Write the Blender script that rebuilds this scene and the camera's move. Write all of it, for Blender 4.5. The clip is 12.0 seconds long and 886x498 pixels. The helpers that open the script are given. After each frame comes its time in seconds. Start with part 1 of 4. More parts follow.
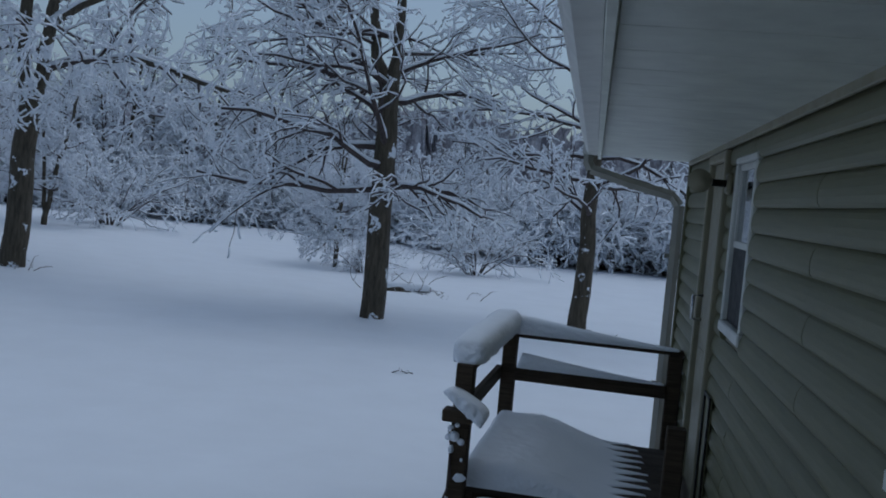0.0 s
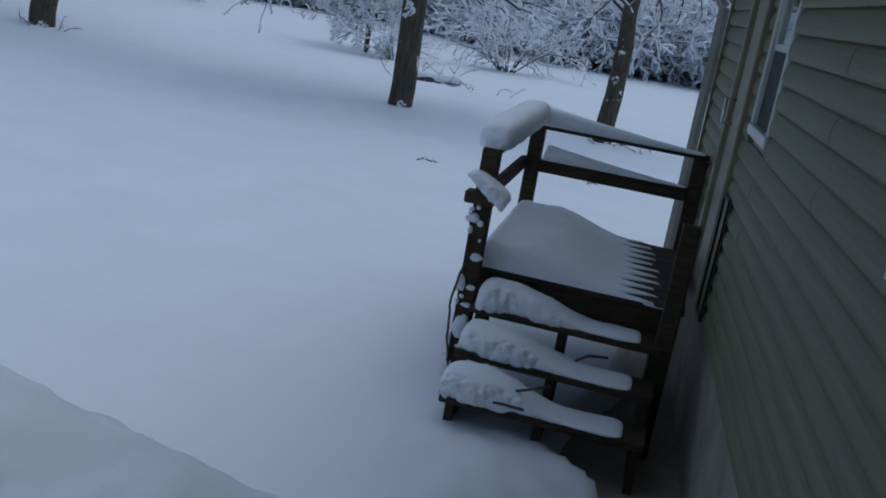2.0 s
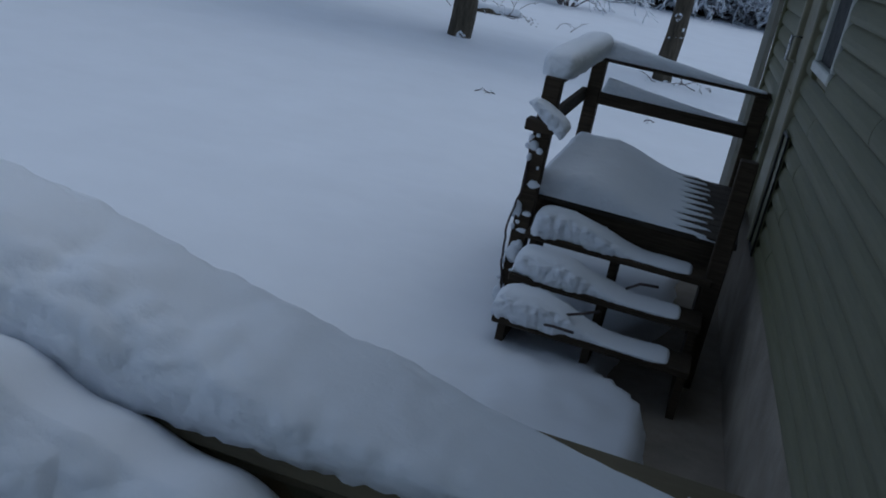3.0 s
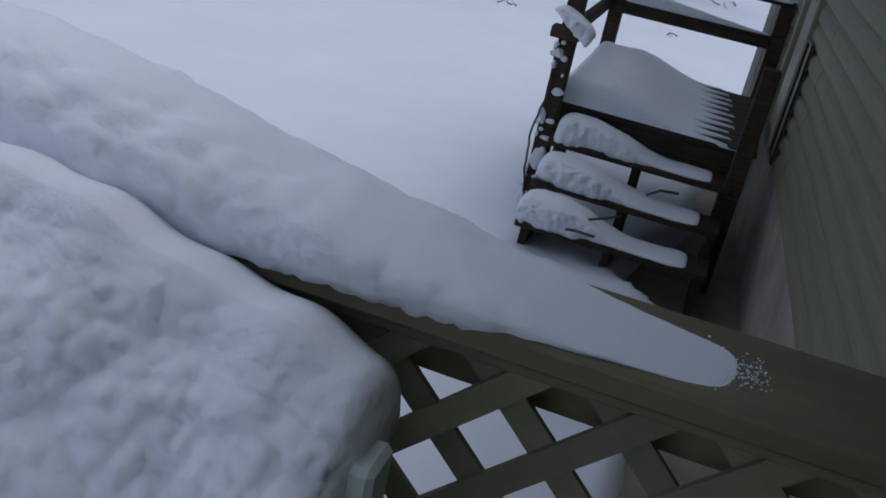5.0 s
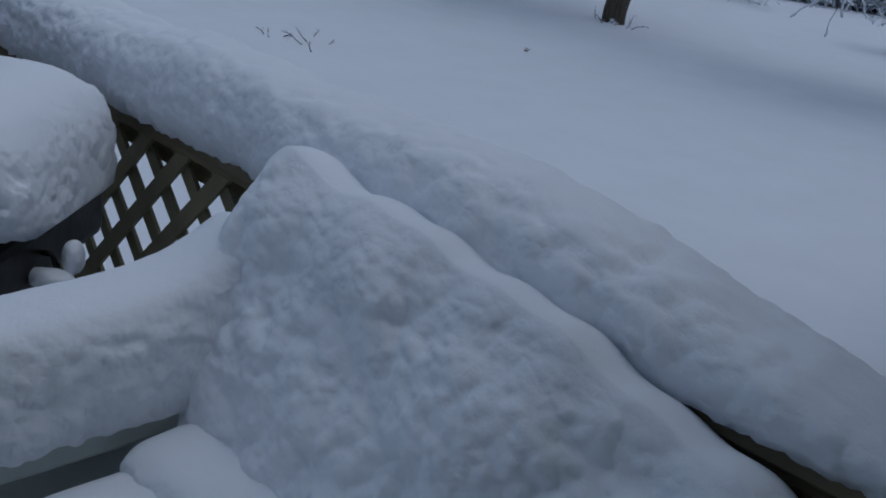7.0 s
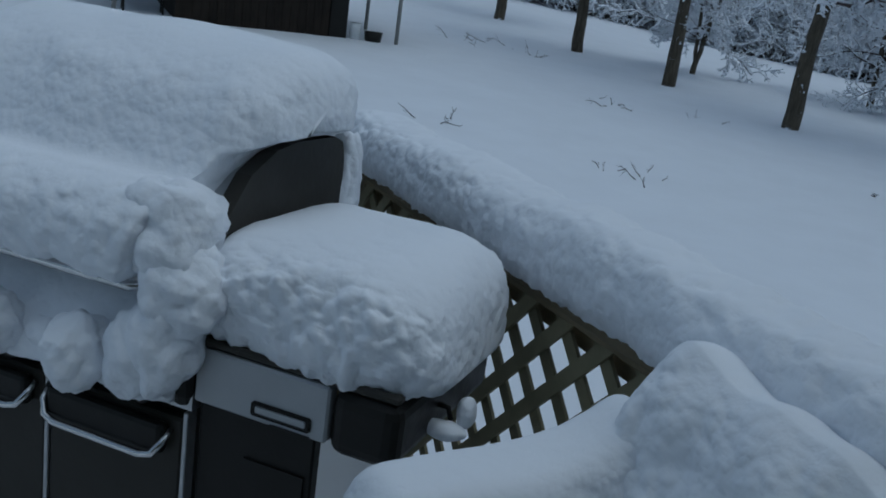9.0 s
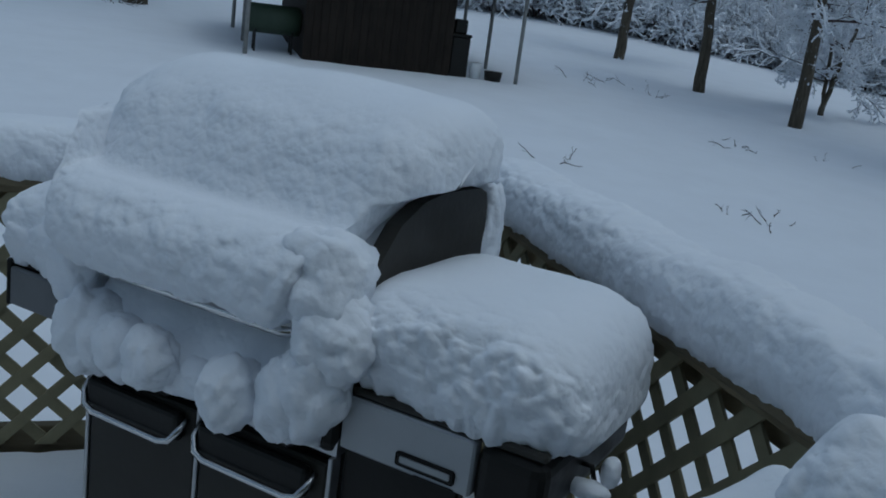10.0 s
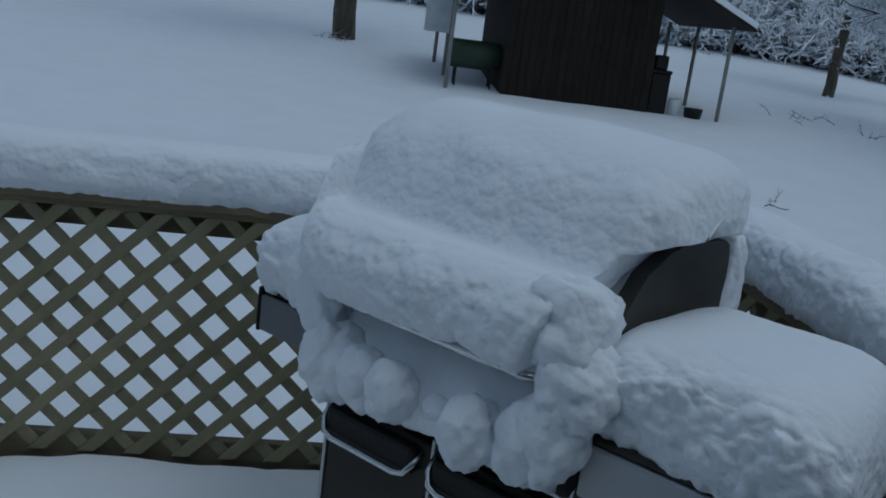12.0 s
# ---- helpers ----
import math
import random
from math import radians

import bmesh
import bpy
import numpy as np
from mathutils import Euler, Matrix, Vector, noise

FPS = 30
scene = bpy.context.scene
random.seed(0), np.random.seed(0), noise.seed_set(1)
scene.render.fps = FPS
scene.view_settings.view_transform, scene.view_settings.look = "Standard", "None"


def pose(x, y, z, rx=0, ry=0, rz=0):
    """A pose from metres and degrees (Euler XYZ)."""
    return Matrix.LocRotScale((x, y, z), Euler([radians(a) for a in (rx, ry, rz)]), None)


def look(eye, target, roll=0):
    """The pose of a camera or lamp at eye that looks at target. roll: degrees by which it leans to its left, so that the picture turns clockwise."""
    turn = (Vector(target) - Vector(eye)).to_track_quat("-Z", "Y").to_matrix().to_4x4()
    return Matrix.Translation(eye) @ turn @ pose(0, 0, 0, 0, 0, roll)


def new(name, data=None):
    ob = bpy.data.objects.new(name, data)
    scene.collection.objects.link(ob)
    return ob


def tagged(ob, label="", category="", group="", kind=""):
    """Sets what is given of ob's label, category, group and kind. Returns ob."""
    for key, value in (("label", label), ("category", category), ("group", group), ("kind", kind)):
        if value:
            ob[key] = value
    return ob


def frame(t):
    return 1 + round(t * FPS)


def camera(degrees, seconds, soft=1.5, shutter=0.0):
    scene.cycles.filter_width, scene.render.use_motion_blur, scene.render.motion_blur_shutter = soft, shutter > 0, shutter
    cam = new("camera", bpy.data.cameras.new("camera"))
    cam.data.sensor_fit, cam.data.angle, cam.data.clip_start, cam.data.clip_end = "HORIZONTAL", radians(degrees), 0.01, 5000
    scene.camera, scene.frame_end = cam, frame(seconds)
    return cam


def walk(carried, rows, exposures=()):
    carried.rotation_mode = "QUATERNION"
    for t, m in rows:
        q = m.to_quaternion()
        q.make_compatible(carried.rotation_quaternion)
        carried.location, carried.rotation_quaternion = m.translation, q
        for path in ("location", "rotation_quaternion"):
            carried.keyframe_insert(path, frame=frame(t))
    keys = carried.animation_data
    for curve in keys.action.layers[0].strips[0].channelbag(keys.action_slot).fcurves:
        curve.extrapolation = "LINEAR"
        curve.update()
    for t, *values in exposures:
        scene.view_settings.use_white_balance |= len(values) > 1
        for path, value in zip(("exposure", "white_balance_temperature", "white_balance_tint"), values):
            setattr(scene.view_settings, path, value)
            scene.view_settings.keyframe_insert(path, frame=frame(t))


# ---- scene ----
cam = camera(49.60, 12.0, soft=1.8)
PATH = [
    (0, (-0.428, 0.091, 2.108), 11.34, -3.29, 5.12),
    (0.5, (-0.418, 0.135, 2.106), 6.77, -4.83, 5.73),
    (1, (-0.418, 0.128, 2.098), 6.48, -5.90, 6.12),
    (1.5, (-0.420, 0.069, 2.082), 8.65, -8.60, 6.04),
    (2, (-0.417, 0.034, 2.042), 11.26, -15.47, 9.63),
    (2.5, (-0.418, -0.107, 2.040), 16.20, -18.97, 11.52),
    (3, (-0.417, -0.122, 2.020), 13.54, -19.79, 11.33),
    (3.2, (-0.416, -0.119, 2.009), 11.61, -21.19, 13.01),
    (4.8, (-0.396, -0.216, 1.985), 11.81, -24.41, 11.68),
    (5, (-0.410, -0.272, 1.995), 13.50, -24.74, 11.91),
    (5.5, (-0.445, -0.337, 1.983), 20.10, -23.39, 10.89),
    (6, (-0.488, -0.384, 1.999), 26.83, -22.03, 11.27),
    (6.5, (-0.485, -0.280, 1.946), 34.35, -20.65, 11.04),
    (7, (-0.417, -0.337, 2.001), 42.45, -20.24, 8.88),
    (7.5, (-0.404, -0.361, 2.027), 49.02, -19.59, 7.80),
    (7.7, (-0.428, -0.367, 2.030), 51.68, -18.82, 7.56),
    (9.3, (-0.496, -0.515, 2.112), 64.56, -15.52, 8.09),
    (9.5, (-0.505, -0.527, 2.114), 66.13, -15.50, 7.92),
    (10, (-0.523, -0.559, 2.127), 69.64, -14.51, 7.72),
    (10.5, (-0.532, -0.583, 2.126), 71.42, -14.65, 8.35),
    (11, (-0.538, -0.603, 2.131), 72.07, -14.30, 8.36),
    (11.5, (-0.548, -0.637, 2.135), 75.40, -14.05, 8.09),
    (12, (-0.548, -0.688, 2.142), 81.06, -14.04, 7.53),
]


def view(eye, yaw, pitch, roll):
    """Camera pose from degrees: yaw to the left of +y, pitch up, roll as look()."""
    a, b = radians(yaw), radians(pitch)
    way = Vector((-math.sin(a) * math.cos(b), math.cos(a) * math.cos(b), math.sin(b)))
    return look(Vector(eye), Vector(eye) + way, roll)


EXPOSURES = [(0, -1.0, 5420, 3), (1.0, -0.7, 5450, 4), (2.0, -0.77, 5420, 3), (3.1, -0.98, 5420, 4), (5.2, -0.38, 5950, 10), (6.2, -0.74, 5750, 9), (7.0, -1.14, 5530, 6), (7.5, -1.18, 5450, -4), (9.3, -1.07, 5430, -3), (12, -1.18, 5430, -3)]
walk(cam, [(t, view(e, a, b, r)) for t, e, a, b, r in PATH], EXPOSURES)

# ---- light ----
world = bpy.data.worlds.new("overcast")
scene.world = world
world.use_nodes = True
wn = world.node_tree
sky = wn.nodes.new("ShaderNodeTexSky")
sky.sky_type, sky.sun_disc = "NISHITA", False
sky.sun_elevation, sky.sun_rotation = radians(70), radians(45)
sky.air_density, sky.dust_density, sky.ozone_density = 1.0, 2.5, 1.5
haze = wn.nodes.new("ShaderNodeHueSaturation")
haze.inputs["Saturation"].default_value, haze.inputs["Value"].default_value = 0.66, 1.5
wn.links.new(sky.outputs[0], haze.inputs["Color"])
wn.links.new(haze.outputs[0], wn.nodes["Background"].inputs[0])
wn.nodes["Background"].inputs[1].default_value = 0.10
sun = new("sun", bpy.data.lights.new("sun", "SUN"))
sun.data.energy, sun.data.angle, sun.data.color = 0.6, radians(105), (1.0, 0.97, 0.93)
sun.matrix_world = look((4, 4, 24), (0, 0, 0))

# ---- materials ----


class Mat:
    """A principled material with helpers for procedural variation."""

    def __init__(self, name, rough=0.6, metal=0.0):
        self.m = bpy.data.materials.new(name)
        self.m.use_nodes = True
        self.t = self.m.node_tree
        self.b = self.t.nodes["Principled BSDF"]
        self.b.inputs["Roughness"].default_value = rough
        self.b.inputs["Metallic"].default_value = metal
        self.co = self.t.nodes.new("ShaderNodeTexCoord").outputs["Object"]

    def noise(self, scale, detail=4.0, rough=0.6, stretch=(1, 1, 1)):
        mp = self.t.nodes.new("ShaderNodeMapping")
        mp.inputs["Scale"].default_value = stretch
        self.t.links.new(self.co, mp.inputs[0])
        n = self.t.nodes.new("ShaderNodeTexNoise")
        n.inputs["Scale"].default_value, n.inputs["Detail"].default_value, n.inputs["Roughness"].default_value = scale, detail, rough
        self.t.links.new(mp.outputs[0], n.inputs["Vector"])
        return n.outputs["Fac"]

    def cells(self, scale):
        n = self.t.nodes.new("ShaderNodeTexVoronoi")
        n.feature = "SMOOTH_F1"
        n.inputs["Scale"].default_value, n.inputs["Smoothness"].default_value = scale, 0.35
        w = self.t.nodes.new("ShaderNodeTexNoise")
        w.inputs["Scale"].default_value = scale * 0.5
        self.t.links.new(self.co, w.inputs["Vector"])
        v = self.t.nodes.new("ShaderNodeVectorMath")
        v.operation = "MULTIPLY_ADD"
        self.t.links.new(w.outputs["Color"], v.inputs[0])
        v.inputs[1].default_value = (0.7 / scale,) * 3
        self.t.links.new(self.co, v.inputs[2])
        self.t.links.new(v.outputs[0], n.inputs["Vector"])
        i = self.t.nodes.new("ShaderNodeMath")
        i.operation = "SUBTRACT"
        i.inputs[0].default_value = 1.0
        self.t.links.new(n.outputs["Distance"], i.inputs[1])
        return i.outputs[0]

    def ramp(self, fac, stops):
        r = self.t.nodes.new("ShaderNodeValToRGB")
        e = r.color_ramp.elements
        while len(e) < len(stops):
            e.new(0.5)
        for el, (p, c) in zip(e, stops):
            el.position, el.color = p, (*c, 1) if len(c) == 3 else c
        self.t.links.new(fac, r.inputs[0])
        return r.outputs[0]

    def mix(self, fac, a, b, mode="MIX"):
        n = self.t.nodes.new("ShaderNodeMix")
        n.data_type, n.blend_type = "RGBA", mode
        for sock, v in ((n.inputs[0], fac), (n.inputs[6], a), (n.inputs[7], b)):
            if hasattr(v, "is_linked"):
                self.t.links.new(v, sock)
            else:
                sock.default_value = v if isinstance(v, float) else (*v, 1)
        return n.outputs[2]

    def color(self, sock):
        if hasattr(sock, "is_linked"):
            self.t.links.new(sock, self.b.inputs["Base Color"])
        else:
            self.b.inputs["Base Color"].default_value = (*sock, 1)
        return self

    def rough(self, sock):
        self.t.links.new(sock, self.b.inputs["Roughness"])
        return self

    def bump(self, fac, dist, strength=1.0):
        n = self.t.nodes.new("ShaderNodeBump")
        n.inputs["Strength"].default_value, n.inputs["Distance"].default_value = strength, dist
        self.t.links.new(fac, n.inputs["Height"])
        if self.b.inputs["Normal"].is_linked:
            self.t.links.new(self.b.inputs["Normal"].links[0].from_socket, n.inputs["Normal"])
        self.t.links.new(n.outputs[0], self.b.inputs["Normal"])
        return self

    def random(self):
        return self.t.nodes.new("ShaderNodeObjectInfo").outputs["Random"]


def snow_mat(name, fine, base=(0.84, 0.87, 0.92)):
    k = Mat(name, 0.65)
    k.color(k.ramp(k.noise(1.3, 5), [(0.3, tuple(c * 0.95 for c in base)), (0.7, base)]))
    k.b.inputs["Subsurface Weight"].default_value = 0.0
    k.bump(k.noise(16, 3, 0.5), 0.003 * fine).bump(k.noise(150, 4, 0.7), 0.001 * fine)
    if fine > 0.5:
        # crumbs and small lumps, strongest on the flanks
        slope = k.t.nodes.new("ShaderNodeSeparateXYZ")
        k.t.links.new(k.t.nodes.new("ShaderNodeNewGeometry").outputs["True Normal"], slope.inputs[0])
        flank = k.ramp(slope.outputs["Z"], [(0.35, (1, 1, 1)), (0.93, (0.08, 0.08, 0.08))])
        for size, depth in ((26.0, 0.007), (55.0, 0.003)):
            k.bump(k.mix(flank, (0.0, 0.0, 0.0), k.cells(size)), depth)
    return k.m


M_SNOW = snow_mat("snow", 1.0)
M_FIELD = snow_mat("snow_field", 0.2, (0.79, 0.82, 0.875))
M_TWIGSNOW = snow_mat("snow_on_branches", 0.3)


def wood_mat(name, dark, light, stretch=(1.5, 30, 30), rough=0.8):
    k = Mat(name, rough)
    g = k.noise(3, 8, 0.7, stretch)
    c = k.ramp(g, [(0.3, dark), (0.7, light)])
    v = k.mix(k.random(), (0.78, 0.78, 0.78), (1.12, 1.1, 1.06))
    c = k.mix(0.9, c, v, "MULTIPLY")
    c = k.mix(k.ramp(k.noise(2.2, 5), [(0.45, (0, 0, 0)), (0.75, (0.5, 0.5, 0.5))]), c, tuple(x * 0.55 for x in dark))
    k.color(c).bump(g, 0.003)
    k.b.inputs["Specular IOR Level"].default_value = 0.2
    return k.m


M_STAIR = wood_mat("dark_weathered_wood", (0.024, 0.018, 0.012), (0.088, 0.066, 0.044))
M_PLANK = wood_mat("grey_brown_deck_plank", (0.03, 0.025, 0.02), (0.085, 0.07, 0.058))
M_RAIL = wood_mat("olive_painted_rail", (0.165, 0.137, 0.088), (0.245, 0.208, 0.138), (1, 6, 6))
M_LATTICE = wood_mat("olive_painted_lattice", (0.215, 0.197, 0.125), (0.30, 0.277, 0.18), (2, 2, 2))
M_SHED = wood_mat("black_brown_barn_board", (0.008, 0.0065, 0.005), (0.034, 0.026, 0.02), (14, 14, 0.9))
M_DECKFRAME = wood_mat("deck_frame_wood", (0.05, 0.04, 0.03), (0.12, 0.1, 0.08))


def plain(name, col, rough=0.5, metal=0.0, var=0.12, scale=6, bump=0.0006):
    k = Mat(name, rough, metal)
    n = k.noise(scale, 5)
    k.color(k.ramp(n, [(0.3, tuple(c * (1 - var) for c in col)), (0.7, tuple(min(1, c * (1 + var)) for c in col))]))
    k.rough(k.ramp(k.noise(scale * 3, 4), [(0.3, (rough * 0.85,) * 3), (0.7, (min(1, rough * 1.15),) * 3)]))
    if bump:
        k.bump(k.noise(scale * 12, 3), bump)
    return k.m


def siding_mat():
    k = Mat("tan_vinyl_siding", 0.5)
    g = k.noise(4, 6, 0.7, (1, 1.2, 14))
    c = k.ramp(g, [(0.3, (0.117, 0.115, 0.058)), (0.7, (0.146, 0.143, 0.074))])
    c = k.mix(k.ramp(k.noise(1.1, 6), [(0.5, (0, 0, 0)), (0.8, (0.4, 0.4, 0.4))]), c, (0.09, 0.09, 0.053))
    k.color(c).bump(g, 0.0008)
    return k.m


M_SIDING = siding_mat()
M_SOFFIT = plain("white_vinyl_soffit", (0.62, 0.64, 0.57), 0.45)
M_GUTTER = plain("off_white_aluminium", (0.55, 0.55, 0.52), 0.4)
M_DOWNSPOUT = plain("taupe_aluminium", (0.24, 0.235, 0.20), 0.4)
M_FRAME = plain("white_vinyl_frame", (0.55, 0.56, 0.53), 0.35)
M_TAN = plain("tan_painted_trim", (0.24, 0.222, 0.15), 0.5)
# near black that puts the unlit room's shade into the colour
M_ROOM_SHADE = plain("interior_shade", (0.04, 0.04, 0.04), 0.8)
M_CURTAIN = plain("blue_grey_blind", (0.25, 0.28, 0.36), 0.8)
M_SCREEN = plain("dark_insect_screen", (0.02, 0.021, 0.023), 0.7)
M_CONCRETE = plain("damp_concrete", (0.27, 0.235, 0.19), 0.85, var=0.3, scale=3, bump=0.003)
M_SHINGLE = plain("roof_shingle", (0.08, 0.08, 0.08), 0.9)
M_GREY = plain("charcoal_enamel", (0.033, 0.031, 0.026), 0.45, 0.0, 0.08, 4)
M_BLACK = plain("black_plastic", (0.012, 0.0115, 0.010), 0.4)
for dull in (M_GREY, M_BLACK):
    dull.node_tree.nodes["Principled BSDF"].inputs["Specular IOR Level"].default_value = 0.22
M_STEEL = plain("brushed_steel", (0.42, 0.43, 0.44), 0.38, 0.9, 0.08, 30, 0.0003)
M_CHROME = plain("chrome_bar", (0.6, 0.6, 0.6), 0.2, 1.0, 0.05)
M_SILVER = plain("silver_painted_panel", (0.36, 0.375, 0.39), 0.45, 0.2, 0.06)
M_PANEL = plain("grey_painted_panel", (0.12, 0.125, 0.13), 0.5)
M_CHAIR = plain("pale_resin", (0.46, 0.50, 0.47), 0.5)
M_GREEN = plain("faded_green_paint", (0.022, 0.04, 0.022), 0.6)
M_TARP = plain("pale_grey_sheet", (0.45, 0.48, 0.5), 0.6)
M_POLE = plain("weathered_grey_pole", (0.22, 0.22, 0.21), 0.7)
M_BUCKET = plain("white_bucket", (0.6, 0.62, 0.63), 0.5)


def bark_mat(name, dark, light, plaster):
    k = Mat(name, 0.9)
    g = k.noise(6, 7, 0.75, (3, 3, 0.5))
    c = k.ramp(g, [(0.35, dark), (0.68, light)])
    if plaster:
        c = k.mix(k.ramp(k.noise(3.2, 5, 0.6), [(0.60, (0, 0, 0)), (0.62, (1, 1, 1))]), c, (0.8, 0.83, 0.88))
    k.color(c).bump(g, 0.02)
    return k.m


M_BARK = bark_mat("grey_brown_bark", (0.035, 0.029, 0.02), (0.125, 0.104, 0.072), True)
M_TWIG = bark_mat("dark_twig_bark", (0.042, 0.032, 0.03), (0.115, 0.089, 0.085), False)

glass = Mat("window_glass", 0.03)
glass.color((0.9, 0.95, 1.0))
glass.b.inputs["Transmission Weight"].default_value = 1.0
glass.b.inputs["IOR"].default_value = 1.45
M_GLASS = glass.m

# ---- mesh helpers ----


def finish(name, bm, material, smooth=False):
    me = bpy.data.meshes.new(name)
    bm.to_mesh(me)
    bm.free()
    if material:
        me.materials.append(material)
    if smooth:
        me.polygons.foreach_set("use_smooth", [True] * len(me.polygons))
    return me


def thing(name, label, category, group="", at=None, kind=""):
    ob = new(name)
    ob.empty_display_size = 0.1
    if at is not None:
        ob.matrix_world = at
    return tagged(ob, label, category, group, kind)


def part(name, bm, material, parent, label="", smooth=False):
    ob = new(name, finish(name, bm, material, smooth) if isinstance(bm, bmesh.types.BMesh) else bm)
    if parent is not None:
        ob.parent = parent
    return tagged(ob, label)


def piece(name, mesh, parent, m=None):
    ob = new(name, mesh)
    ob.parent = parent
    if m is not None:
        ob.matrix_local = m
    return ob


def box(lo, hi, bevel=0.0, bm=None, seg=1):
    bm = bm or bmesh.new()
    m = Matrix.Translation([(a + b) / 2 for a, b in zip(lo, hi)]) @ Matrix.Diagonal([abs(b - a) for a, b in zip(lo, hi)] + [1])
    r = bmesh.ops.create_cube(bm, size=1, matrix=m)
    if bevel:
        es = list({e for v in r["verts"] for e in v.link_edges})
        bmesh.ops.bevel(bm, geom=es, offset=bevel, segments=seg, affect="EDGES", profile=0.5)
    return bm


def tube_data(pts, radii, sides, verts, faces, flat=1.0, lift=0.0):
    """Append a tapered tube along pts to the lists."""
    base = len(verts)
    n = len(pts)
    for i in range(n):
        a, b = pts[max(i - 1, 0)], pts[min(i + 1, n - 1)]
        d = (b - a).normalized()
        ref = Vector((0, 0, 1)) if abs(d.z) < 0.9 else Vector((1, 0, 0))
        u = d.cross(ref).normalized()
        w = u.cross(d)
        p = pts[i] + Vector((0, 0, lift * radii[i]))
        for k in range(sides):
            c = 2 * math.pi * k / sides
            verts.append(p + radii[i] * (math.cos(c) * u + flat * math.sin(c) * w))
    for i in range(n - 1):
        for k in range(sides):
            q = (k + 1) % sides
            faces.append((base + i * sides + k, base + i * sides + q, base + (i + 1) * sides + q, base + (i + 1) * sides + k))
    faces.append(tuple(base + k for k in reversed(range(sides))))
    faces.append(tuple(base + (n - 1) * sides + k for k in range(sides)))


def raw(name, verts, faces, material, smooth=True):
    me = bpy.data.meshes.new(name)
    me.from_pydata([tuple(v) for v in verts], [], faces)
    me.materials.append(material)
    if smooth:
        me.polygons.foreach_set("use_smooth", [True] * len(me.polygons))
    me.update()
    return me


def rod(pts, r, material, name, sides=10):
    v, f = [], []
    tube_data([Vector(p) for p in pts], [r] * len(pts), sides, v, f)
    return raw(name, v, f, material)


def fractal(p, scale, octaves=4):
    return noise.fractal(Vector(p) * scale, 0.9, 2.0, octaves, noise_basis="PERLIN_ORIGINAL")


def lump(p, scale):
    """Rounded lumps with creases between them."""
    q = Vector(p) * scale
    q += 0.35 * Vector((noise.noise(q * 0.6), noise.noise(q * 0.6 + Vector((9, 1, 4))), noise.noise(q * 0.6 + Vector((3, 7, 1)))))
    d = noise.voronoi(q)[0][0]
    return (0.45 - 1.0 * min(d, 0.95) ** 2) * (0.75 + 0.6 * noise.noise(q * 0.35))


def clod(p, scale):
    """Slumped clods: a slow rise that breaks off along a crooked lower lip."""
    q = Vector(p) * scale
    q += 0.45 * Vector((noise.noise(q * 0.7), noise.noise(q * 0.7 + Vector((9, 1, 4))), noise.noise(q * 0.7 + Vector((3, 7, 1)))))
    d, near = noise.voronoi(q)
    below = q.z - near[0].z
    return (0.42 - 0.8 * min(d[0], 0.9) ** 2) * (0.8 - 0.55 * max(-0.6, min(0.6, below)))


def loaf(name, length, width, height, res=0.03, amp=0.015, lumpy=0.02, ends=0.12, under=0.9, power=0.5, crest=None, seed=0.0, roundness=3.0, side=None, crown=0.93):
    """A bank of snow along x, with a rounded section, lumpy sides and rounded ends; its foot at z 0."""
    ni, nj = max(8, int(length / res)), max(14, int((width + 2 * height) / res))
    verts, faces = [], []
    for i in range(ni + 1):
        u = i / ni
        x = (u - 0.5) * length
        e = min(u, 1 - u) * length
        k = 1.0 if e >= ends else (max(0.0, 1 - (1 - e / ends) ** roundness)) ** (1 / roundness)
        k = max(k, 0.02)
        hh = height * (crest(u) if crest else 1.0)
        ww = width * (side(u) if side else 1.0)
        for j in range(nj + 1):
            a = math.pi * j / nj
            c, s = math.cos(a), max(0.0, math.sin(a))
            y = math.copysign(abs(c) ** power, c) * ww / 2
            z = s ** power * hh
            q = z / max(hh, 1e-6)
            y *= (under + (1 - under) * math.sin(min(1.0, q * 1.6) * math.pi / 2)) * (0.35 + 0.65 * k)
            z *= k
            p = Vector((x, y, z))
            nrm = Vector((0.0, y / max(ww, 0.01), max(0.0, z / max(hh, 0.01)) * 0.9)).normalized() if (abs(y) + z) > 0 else Vector((0, 0, 1))
            o = Vector((seed, seed * 1.7, seed * 0.3))
            lateral = 1 - crown * smooth01(0.62, 0.97, q)
            d = amp * (0.4 + 0.6 * lateral) * fractal(p + o, 4.0, 2) + 0.55 * lumpy * lateral * lump(p + o, 14.0) + 0.6 * lumpy * lateral * lump(p + o, 27.0) + 0.25 * lumpy * lateral * lump(p + o, 52.0)
            p += nrm * d * min(1.0, hh / max(height, 1e-6) * 1.2)
            if q < 0.3 and lumpy > 0.015:
                p.z -= 0.02 * (1 - q / 0.3) * max(0.0, lump(p + o, 38.0) + 0.1)
            if j in (0, nj):
                p.z = min(p.z, 0.0)
            verts.append(p)
    m = nj + 1
    for i in range(ni):
        for j in range(nj):
            a = i * m + j
            faces.append((a, a + m, a + m + 1, a + 1))
        faces.append((i * m, i * m + nj, (i + 1) * m + nj, (i + 1) * m))
    faces.append(tuple(range(m)))
    faces.append(tuple(ni * m + j for j in reversed(range(m))))
    return raw(name, verts, faces, M_SNOW)


